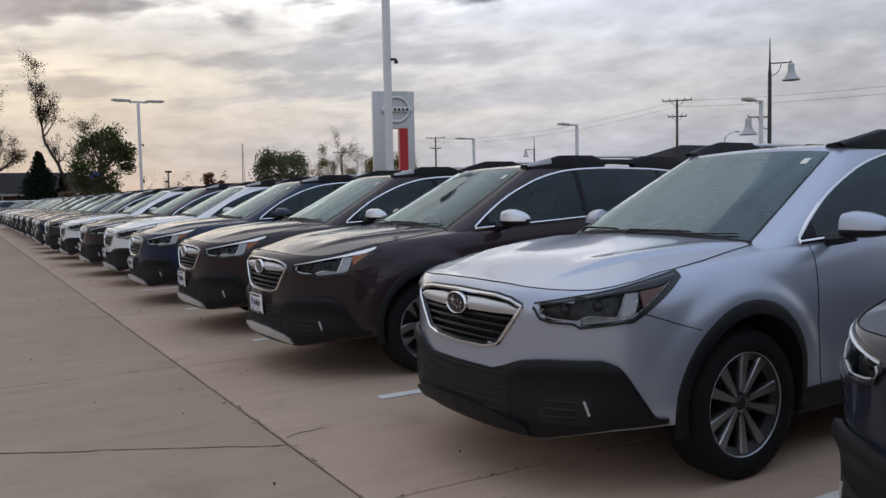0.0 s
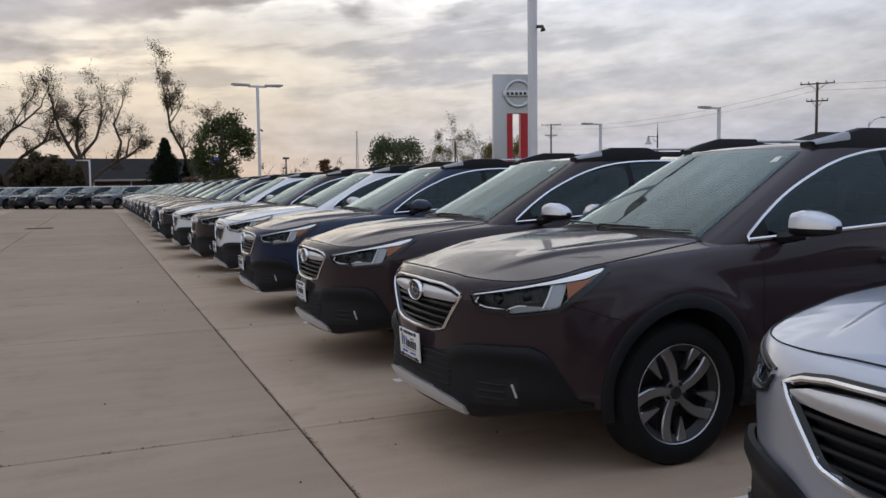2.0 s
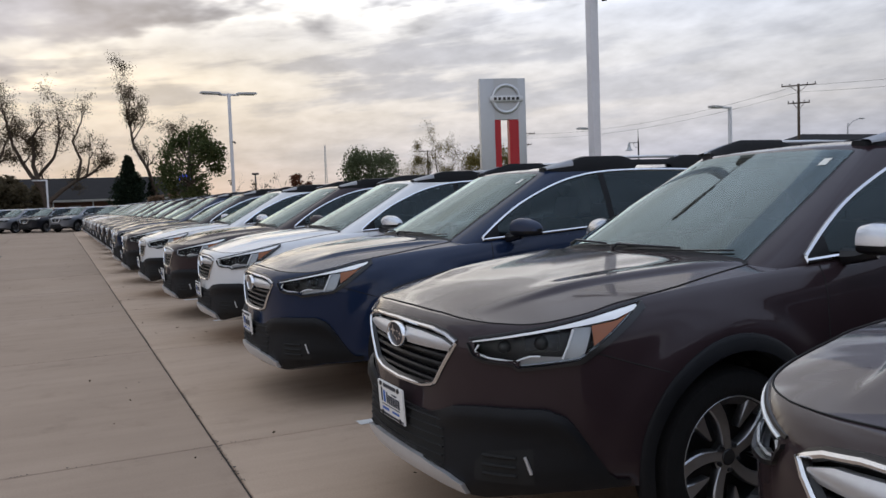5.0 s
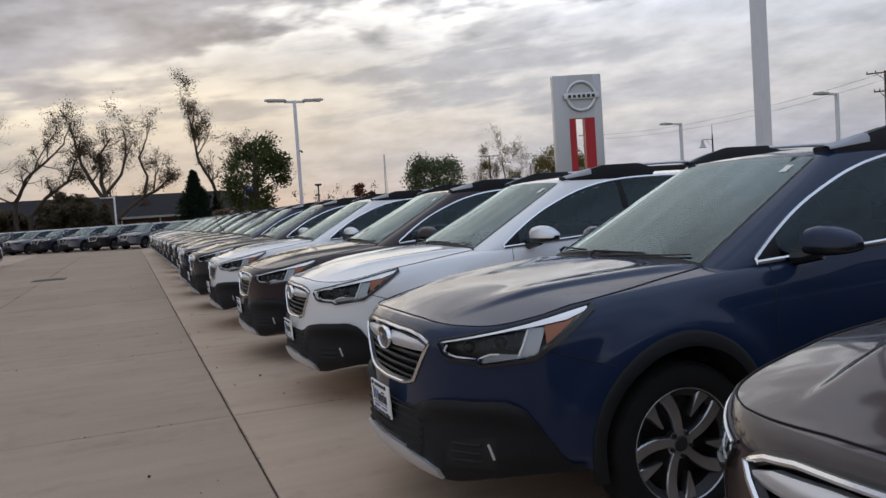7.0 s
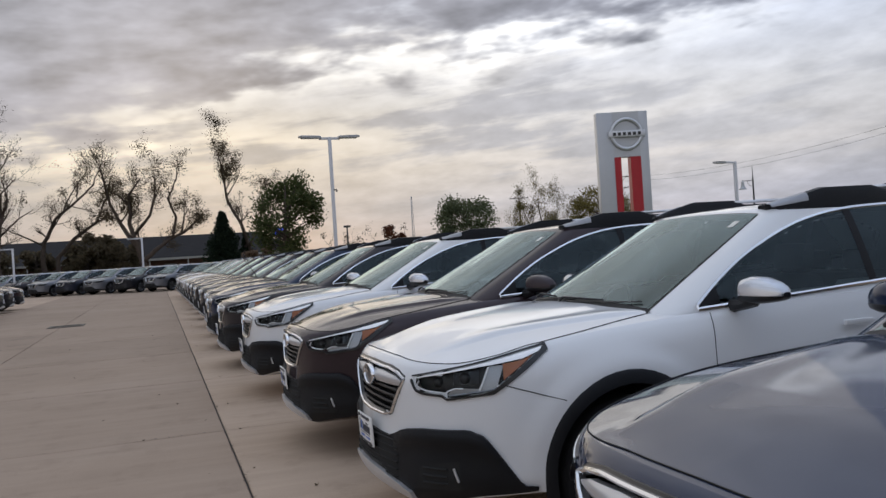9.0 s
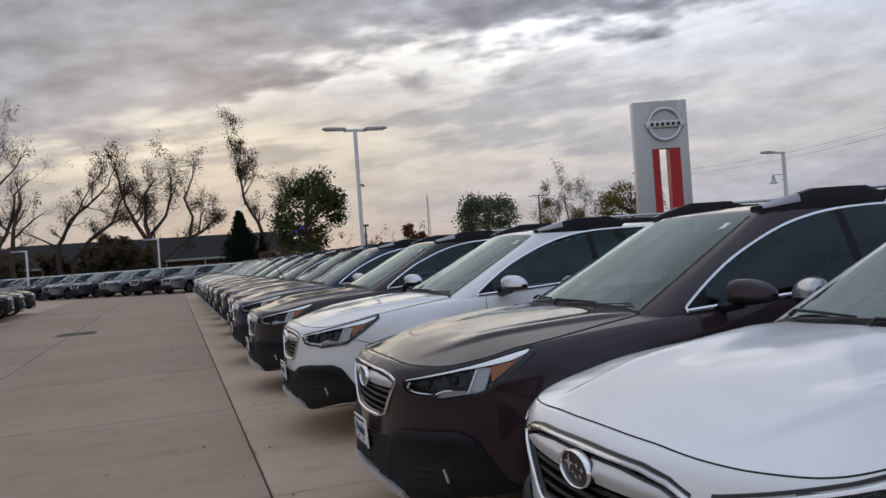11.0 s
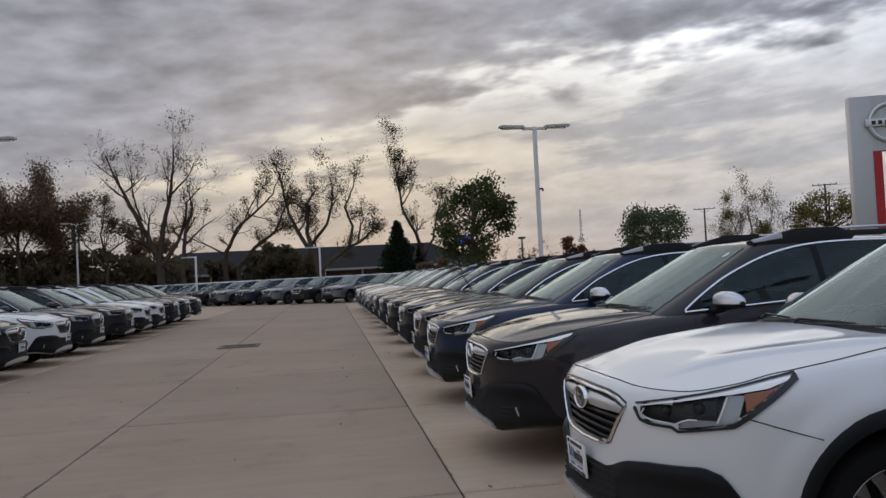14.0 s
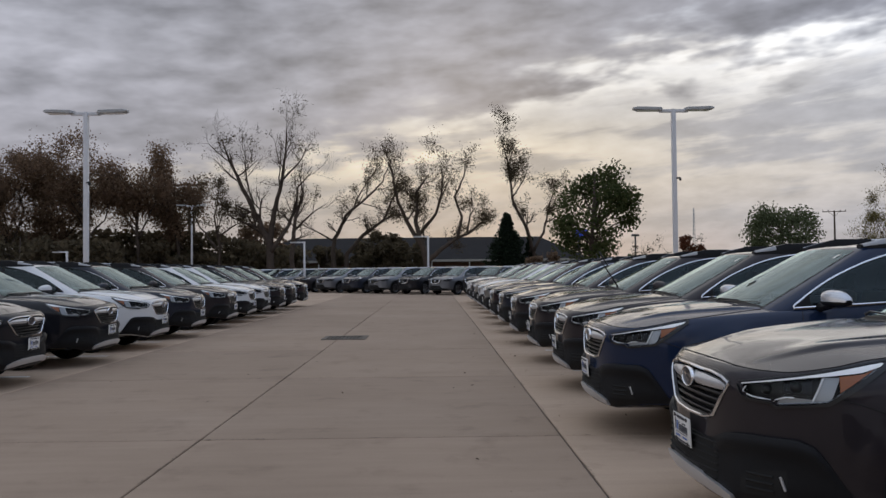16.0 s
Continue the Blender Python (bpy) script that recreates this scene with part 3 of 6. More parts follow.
def shell(style):
    """Closed lower body with wheel openings cut out, and the openings for grille and lamps."""
    ss = sorted(set([round(x, 4) for x in np.arange(0, 1.35, 0.027)] + [round(x, 4) for x in np.arange(1.35, 2.3, 0.04)] + [round(x, 4) for x in np.linspace(2.3, ARC, 44)]))
    ring_s = ss + [-x for x in ss[-2:0:-1]]
    zn = 26
    bm = bmesh.new()
    rows = []
    for j in range(zn + 1):
        rows.append([S(s, lerp(low_edge(s), curve(ZS, abs(s)), j / zn)) for s in ring_s])
    for w in [0.012, 0.025, 0.045, 0.07, 0.10, 0.13] + [0.15 + 0.018 * q for q in range(29)] + [0.69, 0.74, 0.80, 0.87, 0.94, 1.0]:
        row = []
        for s in ring_s:
            z0 = curve(ZS, abs(s))
            p = S(s, z0)
            su = min(max(p.x, 0.55), 4.4)
            u, v = lerp(p.x, su, w), p.y * (1 - w)
            z = z0 + (curve(ZC, u) - z0) * (1 - (1 - w) ** 2.4)
            vr = 0.40 + 0.20 * u
            z += 0.019 * math.exp(-(((abs(v) - vr) / (0.022 if abs(v) > vr else 0.13)) ** 2)) * min(1, max(0, (u - 0.16) / 0.35)) * max(0.0, min(1, (1.45 - u) / 0.3))
            row.append(Vector((u, v, z)))
        rows.append(row)
    vs = quad_grid(bm, rows, wrap=True)
    bm.faces.new(vs[0][::-1])
    bmesh.ops.remove_doubles(bm, verts=bm.verts[:], dist=1e-4)
    bmesh.ops.recalc_face_normals(bm, faces=bm.faces[:])
    me = bpy.data.meshes.new("cut")
    bm.to_mesh(me)
    bm.free()
    me.materials.append(P_SILVER)
    me.materials.append(M_MATTE)
    ob = new("cut", me)
    cm = bmesh.new()
    for u in WU:
        for sg in (-1, 1):
            r = bmesh.ops.create_cone(cm, cap_ends=True, segments=48, radius1=0.405, radius2=0.405, depth=0.5,
                                      matrix=Matrix.Translation((u, sg * 0.83, WZ + 0.02)) @ Matrix.Diagonal((1, 1, 1.07, 1)) @ Matrix.Rotation(radians(90), 4, "X"))
    for f in cm.faces:
        f.material_index = 1
    ce = bpy.data.meshes.new("cutter")
    cm.to_mesh(ce)
    cm.free()
    ce.materials.append(P_SILVER)
    ce.materials.append(M_MATTE)
    co = new("cutter", ce)
    md = ob.modifiers.new("wells", "BOOLEAN")
    md.operation, md.object, md.solver = "DIFFERENCE", co, "EXACT"
    dg = bpy.context.evaluated_depsgraph_get()
    done = bpy.data.meshes.new_from_object(ob.evaluated_get(dg))
    bm = bmesh.new()
    bm.from_mesh(done)
    for o in (ob, co):
        bpy.data.objects.remove(o)
    for x in (done, me, ce):
        bpy.data.meshes.remove(x)
    kill = []
    for f in bm.faces:
        c = f.calc_center_median()
        if f.material_index == 1:
            continue
        if 1.30 + 0.16 * (abs(c.y) / 0.8) ** 2 < c.x < 4.35 and abs(c.y) < 0.80 and c.z > 1.0:
            kill.append(f)
        elif c.x < 0.9 and c.z < 1.0:
            # arc length of the nearest wall point
            i = int(np.argmin((_low[:, 0] - c.x) ** 2 + (_low[:, 1] - abs(c.y)) ** 2))
            s = _arc[i]
            if inside(g_bot, g_top, -0.473, 0.473, s, c.z, 0.004) or (style == "wagon" and inside(h_bot, h_top, 0.525, 1.2, 0.525 + (s - 0.540) / LAMP_K, c.z, 0.010)):
                kill.append(f)
    bmesh.ops.delete(bm, geom=kill, context="FACES")
    return bm


def cabin():
    ks = list(np.linspace(0, 0.45, 55)) + list(np.linspace(0.45, 1, 45))[1:]
    ring = ks + [-k for k in ks[-2:0:-1]]
    bm = bmesh.new()
    zn = 22
    rows = [[G(k, lerp(GZ0, GZ1, j / zn)) for k in ring] for j in range(zn + 1)]
    for w in (0.03, 0.08, 0.16, 0.28, 0.44, 0.62, 0.82, 1.0):
        row = []
        for k in ring:
            p = G(k, GZ1)
            su = min(max(p.x, 2.3), 4.15)
            u, v = lerp(p.x, su, w), p.y * (1 - w)
            row.append(Vector((u, v, GZ1 + (curve(ZR, u) - GZ1) * (1 - (1 - w) ** 2.2))))
        rows.append(row)
    quad_grid(bm, rows, wrap=True)
    bm.faces.ensure_lookup_table()
    kill = []
    for j in range(zn):
        for i in range(len(ring)):
            f = bm.faces[j * len(ring) + i]
            c = f.calc_center_median()
            k = abs(ring[i] + ring[(i + 1) % len(ring)]) / 2
            if k < SCREEN_K - 0.004 and ws_bot(k) < c.z < ws_top(k) - 0.012:
                kill.append(f)
            elif k > 0.235 and inside(w_bot, w_top, 1.555, 4.45, c.x, c.z, 0.02):
                kill.append(f)
    bmesh.ops.delete(bm, geom=kill, context="FACES")
    bmesh.ops.remove_doubles(bm, verts=bm.verts[:], dist=1e-4)
    bmesh.ops.recalc_face_normals(bm, faces=bm.faces[:])
    return bm


def wheel_mesh(spokes):
    """Tyre and rim as two meshes; axle along v, outer face at +v."""
    turn = Matrix.Rotation(radians(-90), 4, "X")
    t = bmesh.new()
    lathe(t, [(0.238, -0.10), (0.262, -0.112), (0.31, -0.115), (0.345, -0.105), (0.361, -0.08), (0.363, -0.04), (0.363, 0.04), (0.361, 0.08), (0.345, 0.105),
              (0.31, 0.115), (0.272, 0.112), (0.254, 0.098), (0.225, 0.06), (0.225, -0.06)], 40, turn, closed=True)
    r = bmesh.new()
    lathe(r, [(0.215, -0.09), (0.212, 0.06), (0.247, 0.090)], 40, turn, mi=1)
    lathe(r, [(0.247, 0.094), (0.252, 0.099), (0.257, 0.095), (0.252, 0.08)], 40, turn, mi=0)
    lathe(r, [(0.205, -0.02), (0.06, -0.03), (0.0, -0.03)], 24, turn, mi=1)
    def spoke(a0, r0, r1, o0, o1, w0, w1, tw):
        """One flat machined spoke from radius r0 to r1, its angle going from a0 + o0 to a0 + o1 with a twist."""
        rows = []
        for q in range(7):
            f = q / 6
            rad = lerp(r0, r1, f)
            ang = a0 + lerp(o0, o1, f) + tw * (rad / 0.25) ** 1.5
            w = lerp(w0, w1, f)
            h = 0.068 + 0.09 * max(0.0, rad - 0.05)
            er, et = Vector((math.cos(ang), math.sin(ang), 0)), Vector((-math.sin(ang), math.cos(ang), 0))
            prof = [(-w, -0.040), (-w, -0.006), (-w * 0.8, 0), (w * 0.8, 0), (w, -0.006), (w, -0.040)]
            rows.append([turn @ (er * rad + et * x + Vector((0, 0, h + y))) for x, y in prof])
        quad_grid(r, rows)
    for k in range(5):
        a0 = 2 * math.pi * k / 5
        if spokes == "slim":
            for side in (-1, 1):
                spoke(a0, 0.05, 0.247, 0.26 * side, 0.27 * side, 0.013, 0.029, 0.0)
        else:
            spoke(a0, 0.035, 0.252, 0.0, -0.10, 0.021, 0.033, 0.42)
            spoke(a0, 0.125, 0.252, 0.70, 0.46, 0.005, 0.036, 0.20)
        lathe(r, [(0.009, 0.05), (0.009, 0.076), (0.0, 0.078)], 8, turn @ Matrix.Translation((0.052 * math.cos(a0 + 0.63), 0.052 * math.sin(a0 + 0.63), 0)), mi=1)
    lathe(r, [(0.066, 0.03), (0.066, 0.060), (0.05, 0.066), (0.034, 0.067)], 20, turn)
    lathe(r, [(0.034, 0.067), (0.030, 0.072), (0.0, 0.070)], 16, turn, mi=1)
    bmesh.ops.recalc_face_normals(r, faces=r.faces[:])
    bmesh.ops.recalc_face_normals(t, faces=t.faces[:])
    return t, r


def make_seat(bm, u, v):
    box(bm, u, v, 0.62, 0.52, 0.50, 0.16, bev=0.05)
    m = Matrix.Translation((u + 0.28, v, 0.92)) @ Matrix.Rotation(radians(14), 4, "Y")
    box(bm, 0, 0, 0, 0.14, 0.48, 0.62, m, bev=0.05)
    box(bm, 0.02, 0, 0.41, 0.09, 0.26, 0.17, m, bev=0.035)
    box(bm, 0.02, 0, 0.30, 0.03, 0.12, 0.10, m)


def arch(bm, u0, sg, r0, r1, off, a_from, a_to):
    c = s_at(u0)
    rows = []
    n = 26
    for i in range(n + 1):
        a = radians(lerp(a_from, a_to, i / n))
        k = max(0.0, math.sin(a))
        q0, q1 = r0 + 0.045 * k, r1 + 0.055 * k ** 1.3
        rows.append([S(sg * (c - math.cos(a) * r), WZ + math.sin(a) * r, o) for r, o in ((q0, -0.06), (q0, off), (lerp(q0, q1, 0.75), off), (q1, off * 0.3), (q1, -0.01))])
    quad_grid(bm, rows)
    bmesh.ops.recalc_face_normals(bm, faces=bm.faces[:])


def build_car(style, trim, label):
    """One car with all its parts. style: wagon or crossover; trim: base or limited."""
    car = thing("parked_car", label, "car", "cars in the lot")
    wagon = style == "wagon"

    def P(name, bm, material, parent=car, lab="", smooth=40):
        return part(name, bm, material, parent, lab, smooth)

    body = P("body", shell(style), [P_SILVER, M_MATTE], smooth=50)
    roof = P("roof", cabin(), P_SILVER, smooth=50)
    # glass
    bm = bmesh.new()
    strip(bm, G, -SCREEN_K, SCREEN_K, ws_bot, ws_top, 28, 10, 0.004)
    screen = P("windscreen", bm, G_SCREEN)
    bm = bmesh.new()
    strip(bm, G, -SCREEN_K, SCREEN_K, lambda k: ws_top(k) - 0.030, lambda k: ws_top(k) + 0.006, 28, 1, 0.001)
    for sg in (-1, 1):
        strip(bm, G, sg * (SCREEN_K - 0.010), sg * (SCREEN_K + 0.006), ws_bot, lambda k: ws_top(k), 1, 16, 0.0015)
    P("dark_border", bm, M_BLACK, screen)
    bm = bmesh.new()
    strip(bm, G, -0.222, 0.222, lambda k: 1.05, lambda k: 1.152 - 0.045 * (abs(k) / 0.222) ** 2, 24, 2, 0.007)
    P("cowl", bm, M_GREY)
    bm = bmesh.new()
    strip(bm, G, -0.176, -0.158, lambda k: 1.515, lambda k: 1.548, 2, 2, 0.0065)
    P("sticker", bm, M_STICKER, screen, "pale paper sticker on the screen")
    for sg in (-1, 1):
        for a, b, g in ((1.555, 2.72, G_SIDE), (2.76, 3.76, G_REAR), (3.80, 4.45, G_REAR)):
            bm = bmesh.new()
            strip(bm, GU, sg * a, sg * b, lambda u: w_bot(abs(u)), lambda u: w_top(abs(u)), 14, 6, 0.003)
            P("side_window", bm, g)
        bm = bmesh.new()
        for a, b in ((2.712, 2.768), (3.752, 3.808), (1.556, 1.70)):
            strip(bm, GU, sg * a, sg * b, lambda u: w_bot(abs(u)) - 0.004, lambda u: w_top(abs(u)) + 0.003, 4, 6, 0.0045)
        strip(bm, GU, sg * 1.555, sg * 4.45, lambda u: w_top(abs(u)) - 0.022, lambda u: w_top(abs(u)) + 0.012, 44, 1, 0.0015)
        P("window_pillar", bm, M_PILLAR)
        us = list(np.linspace(1.555, 4.45, 48))
        pts = [(sg * u, w_top(u) + 0.004) for u in us] + [(sg * u, w_bot(u) - 0.004) for u in us[::-1]]
        P("window_trim", band(GU, pts, 0.011, 0.006, 5, closed=True), M_CHROME, lab="chrome window surround")
    # rear glass and tail
    bm = bmesh.new()
    strip(bm, G, 0.90, 1.0, lambda k: 1.17, lambda k: 1.50, 6, 4, 0.004)
    strip(bm, G, -1.0, -0.90, lambda k: 1.17, lambda k: 1.50, 6, 4, 0.004)
    P("rear_window", bm, M_BLACK)
    for sg in (-1, 1):
        bm = bmesh.new()
        strip(bm, S, sg * (ARC - 0.95), sg * (ARC - 0.45), lambda s: 0.86, lambda s: 1.02, 10, 3, 0.008, 0.01)
        P("tail_lamp", bm, M_RED)
    # grille
    grille = None
    bm = bmesh.new()
    strip(bm, S, -0.47, 0.47, lambda s: g_bot(s) - 0.01, lambda s: g_top(s) + 0.01, 24, 4, -0.055)
    grille = P("grille", bm, M_MATTE)
    bars = (0.692, 0.730, 0.768, 0.804) if wagon else (0.69, 0.72, 0.75, 0.78, 0.81, 0.84, 0.87, 0.90)
    for z in bars:
        hw = min(np.interp(z, [0.655, 0.680, 0.862], [0.20, 0.315, 0.462]), 0.462) if z < 0.862 else np.interp(z, [0.866, 0.894, 0.91], [0.46, 0.40, 0.28])
        P("slat", band(S, [(s, z - 0.012 * abs(s)) for s in np.linspace(-hw, hw, 17)], 0.0145 if wagon else 0.011, -0.028, 8, flat=0.75), M_SLAT, grille)
    if wagon:
        bm = bmesh.new()
        strip(bm, lambda s, z, o: S(s, z, o + 0.012 * max(0.0, 1 - ((z - 0.855) / 0.028) ** 2)), -0.445, 0.445, lambda s: 0.820 + 0.012 * abs(s), lambda s: line([(0, 0.884), (0.2, 0.884), (0.38, 0.872), (0.445, 0.854)], abs(s)), 26, 6, -0.012, 0.02)
        P("wing_bar", bm, M_SATIN, grille, "satin silver grille bar")
        pts = [(s, g_top(s)) for s in np.linspace(-0.473, 0.473, 40)] + [(s, g_bot(s)) for s in np.linspace(0.473, -0.473, 40)[1:-1]]
        P("grille_seal", band(S, pts, 0.017, -0.013, 6, closed=True), M_BLACK, grille)
        P("grille_frame", band(S, pts, 0.0085, 0.004, 6, closed=True), M_CHROME, grille, "chrome grille surround")
        em = bmesh.new()
        c = S(0, 0.846, -0.007)
        mm = Matrix.Translation(c) @ Matrix.Rotation(radians(-90), 4, "Y") @ Matrix.Diagonal((0.056, 0.094, 1, 1))
        lathe(em, [(0.87, -0.02), (0.87, 0.010), (0.89, 0.015), (0.93, 0.017), (0.98, 0.014), (1.0, 0.008), (1.0, -0.006)], 36, mm)
        emb = P("emblem", em, M_CHROME, car, "oval chrome-ringed emblem")
        em = bmesh.new()
        lathe(em, [(0.0, 0.008), (0.88, 0.007)], 36, mm)
        fld = P("emblem_field", em, mat("emblem_blue", (0.008, 0.010, 0.022), 0.3, 0.0), emb)
        em = bmesh.new()
        for dy, dz, r in ((0.034, 0.012, 0.032), (-0.014, 0.012, 0.013), (-0.044, 0.004, 0.014), (-0.032, -0.017, 0.013), (-0.006, -0.023, 0.013), (0.012, -0.012, 0.011)):
            pts = [Vector((c.x - 0.0105, dy + (r if q % 2 == 0 else r * 0.28) * math.cos(q * math.pi / 4), c.z + dz + (r if q % 2 == 0 else r * 0.28) * math.sin(q * math.pi / 4))) for q in range(8)]
            em.faces.new([em.verts.new(p) for p in pts])
        P("emblem_mark", em, M_CHROME, emb)
    else:
        pts = [(-0.40, 0.93), (-0.28, 0.72), (-0.20, 0.68), (0.20, 0.68), (0.28, 0.72), (0.40, 0.93)]
        P("grille_frame", band(S, pts, 0.022, 0.012, 6), M_CHROME, grille, "broad chrome v-shaped grille band")
        em = bmesh.new()
        mm = Matrix.Translation(S(0, 0.80, 0.015)) @ Matrix.Rotation(radians(-90), 4, "Y")
        lathe(em, [(0.055, 0.0), (0.06, 0.012), (0.072, 0.012), (0.076, 0.0)], 28, mm)
        box(em, 0, 0, 0.012, 0.022, 0.17, 0.008, mm)
        P("emblem", em, M_CHROME, car, "round chrome emblem")
    # headlights
    for sg in (-1, 1):
        bm = bmesh.new()
        strip(bm, SL, sg * 0.52, sg * 1.205, lambda s: h_bot(s) - 0.010, lambda s: h_top(s) + 0.008, 24, 4, -0.045 if wagon else 0.004)
        lamp = P("headlight", bm, M_LAMPBLACK)
        o1 = -0.006 if wagon else 0.008
        o2 = 0.0065 if wagon else 0.016
        if wagon:
            bm = bmesh.new()
            strip(bm, SL, sg * 0.52, sg * 1.205, lambda s: h_bot(s) - 0.009 - 0.004 * max(0.0, min(1.0, (abs(s) - 0.9) / 0.1)), lambda s: h_bot(s) + 0.002 + 0.010 * max(0.0, min(1.0, (abs(s) - 0.9) / 0.06)), 60, 3, 0.0115, 0.04)
            strip(bm, SL, sg * 0.52, sg * 1.205, lambda s: h_top(s) + 0.001, lambda s: h_top(s) + 0.009, 60, 1, 0.0045, 0.04)
            P("lamp_edge", bm, M_BLACK, lamp)
        bm = bmesh.new()      # daytime light guide along the top
        rows = []
        for s in np.linspace(0.545, 1.178, 27):
            d = line([(0.545, 0.010), (0.85, 0.014), (0.95, 0.022), (1.08, 0.030), (1.178, 0.016)], s)
            rows.append([SL(sg * s, h_top(s) - d - 0.001, o2 - 0.02), SL(sg * s, h_top(s) - d, o2), SL(sg * s, h_top(s) - d * 0.55, o2 + 0.001), SL(sg * s, h_top(s) - 0.005, o2 - 0.001), SL(sg * s, h_top(s) - 0.004, o2 - 0.02)])
        quad_grid(bm, rows)
        bmesh.ops.recalc_face_normals(bm, faces=bm.faces[:])
        P("light_guide", bm, M_DRL if trim == "limited" or not wagon else M_RIMDARK, lamp, "white light strip" if trim == "limited" or not wagon else "dark lamp strip")
        if wagon:
            lit = M_DRL if trim == "limited" else M_BRACKET
            bm = bmesh.new()      # smoked bracket between the lamp and the reflector
            quad_grid(bm, [[SL(sg * lerp(a0, a1, i / 5), z, -0.012) for a0, a1, z in ((0.876, 0.945, 0.816), (0.898, 0.965, 0.87), (0.920, 0.990, 0.935))] for i in range(6)])
            quad_grid(bm, [[SL(sg * s, z, -0.012) for z in (h_bot(s) + 0.008, line([(0.722, 0.808), (0.75, 0.833), (0.80, 0.836), (0.90, 0.832)], s))] for s in np.linspace(0.722, 0.90, 8)])
            bmesh.ops.recalc_face_normals(bm, faces=bm.faces[:])
            P("light_bracket", bm, M_BEZEL if trim == "limited" else M_BRACKET, lamp, "silver lamp bracket")
            for line_pts, rr, lm in (([(0.566, 0.868), (0.552, 0.846), (0.566, 0.833), (0.61, 0.822), (0.70, 0.815), (0.716, 0.812)], 0.0042, lit),
                                 ([(0.712, 0.814), (0.735, 0.826), (0.765, 0.836), (0.80, 0.836)], 0.0042, lit),
                                 ([(0.918, 0.930), (0.896, 0.872), (0.876, 0.826)], 0.0050, lit),
                                 ([(s, h_bot(s) + 0.010) for s in np.linspace(0.735, 1.160, 18)], 0.0042, M_BRACKET)):
                P("light_line", band(lambda a, z, o: SL(sg * a, z, o), line_pts, rr, -0.004, 6), lm, lamp)
            for s, z, r in ((0.655, 0.860, 0.024), (0.80, 0.878, 0.026)):
                bm = bmesh.new()
                c = SL(sg * s, z, -0.034)
                n = (SL(sg * s, z, 0.1) - c).normalized()
                q = n.to_track_quat("Z", "Y").to_matrix().to_4x4()
                lathe(bm, [(r * 1.05, -0.02), (r, 0.0), (r * 0.8, 0.008), (r * 0.5, 0.013), (0, 0.015)], 20, Matrix.Translation(c) @ q)
                P("projector", bm, M_LAMPBLACK, lamp)
            bm = bmesh.new()
            strip(bm, SL, sg * 0.74, sg * 0.87, lambda s: 0.850, lambda s: 0.918, 6, 3, -0.040)
            P("reflector", bm, M_REFLECT, lamp)
        bm = bmesh.new()
        strip(bm, SL, sg * 0.985, sg * 1.160, lambda s: h_bot(s) + 0.021, lambda s: max(h_bot(s) + 0.023, h_top(s) - line([(0.97, 0.029), (1.08, 0.036), (1.16, 0.024)], abs(s))), 12, 2, o2, 0.008)
        P("turn_signal", bm, M_AMBER if trim == "limited" else M_SMOKED, lamp, "amber reflector")
        bm = bmesh.new()
        strip(bm, SL, sg * 0.525, sg * 1.20, h_bot, h_top, 24, 4, 0.004 if wagon else 0.014)
        P("lens", bm, G_LENS, lamp, "clear lens")
    # bumper cladding, intake, lip, fog trims
    clad_top = ([(0, 0.562), (0.28, 0.562), (0.36, 0.585), (0.46, 0.622), (0.60, 0.640), (0.85, 0.645), (0.93, 0.612), (1.10, 0.368), (1.18, 0.358)] if wagon else
                [(0, 0.50), (0.4, 0.50), (0.5, 0.40), (0.9, 0.36), (1.16, 0.32)])
    def ct(s): return line(clad_top, abs(s))
    bm = bmesh.new()
    def SB(s, z, off):
        ledge = 0.026 * math.exp(-((ct(s) - z - 0.035) / 0.045) ** 2) * max(0.0, min(1.0, (abs(s) - 0.34) / 0.12)) * max(0.0, min(1.0, (1.02 - abs(s)) / 0.12)) if wagon else 0.0
        return S(s, z, off + ledge)
    strip(bm, SB, -1.17, 1.17, lambda s: low_edge(s) + 0.010, ct, 84, 16, 0.012, 0.02)
    bumper = P("bumper_cladding", bm, M_GREY, lab="dark grey moulded bumper cladding")
    bm = bmesh.new()
    strip(bm, S, -0.40, 0.40, lambda s: 0.345 + 0.03 * abs(s), lambda s: 0.555, 24, 2, 0.0135)
    intake = P("intake", bm, M_MATTE)
    for z in (0.37, 0.405, 0.44, 0.475, 0.51, 0.545):
        P("intake_bar", band(S, [(s, z + 0.012 * abs(s)) for s in np.linspace(-0.395, 0.395, 17)], 0.007, 0.016, 5, flat=0.6), M_MATTE, intake)
    bm = bmesh.new()
    strip(bm, S, -0.50, 0.50, lambda s: line([(0, 0.305), (0.25, 0.300), (0.50, 0.272)], abs(s)), lambda s: line([(0, 0.384), (0.25, 0.378), (0.42, 0.350), (0.50, 0.318)], abs(s)), 40, 3, 0.034, 0.03)
    P("bumper_lip", bm, M_SATIN if trim == "limited" and wagon else M_GREY, bumper)
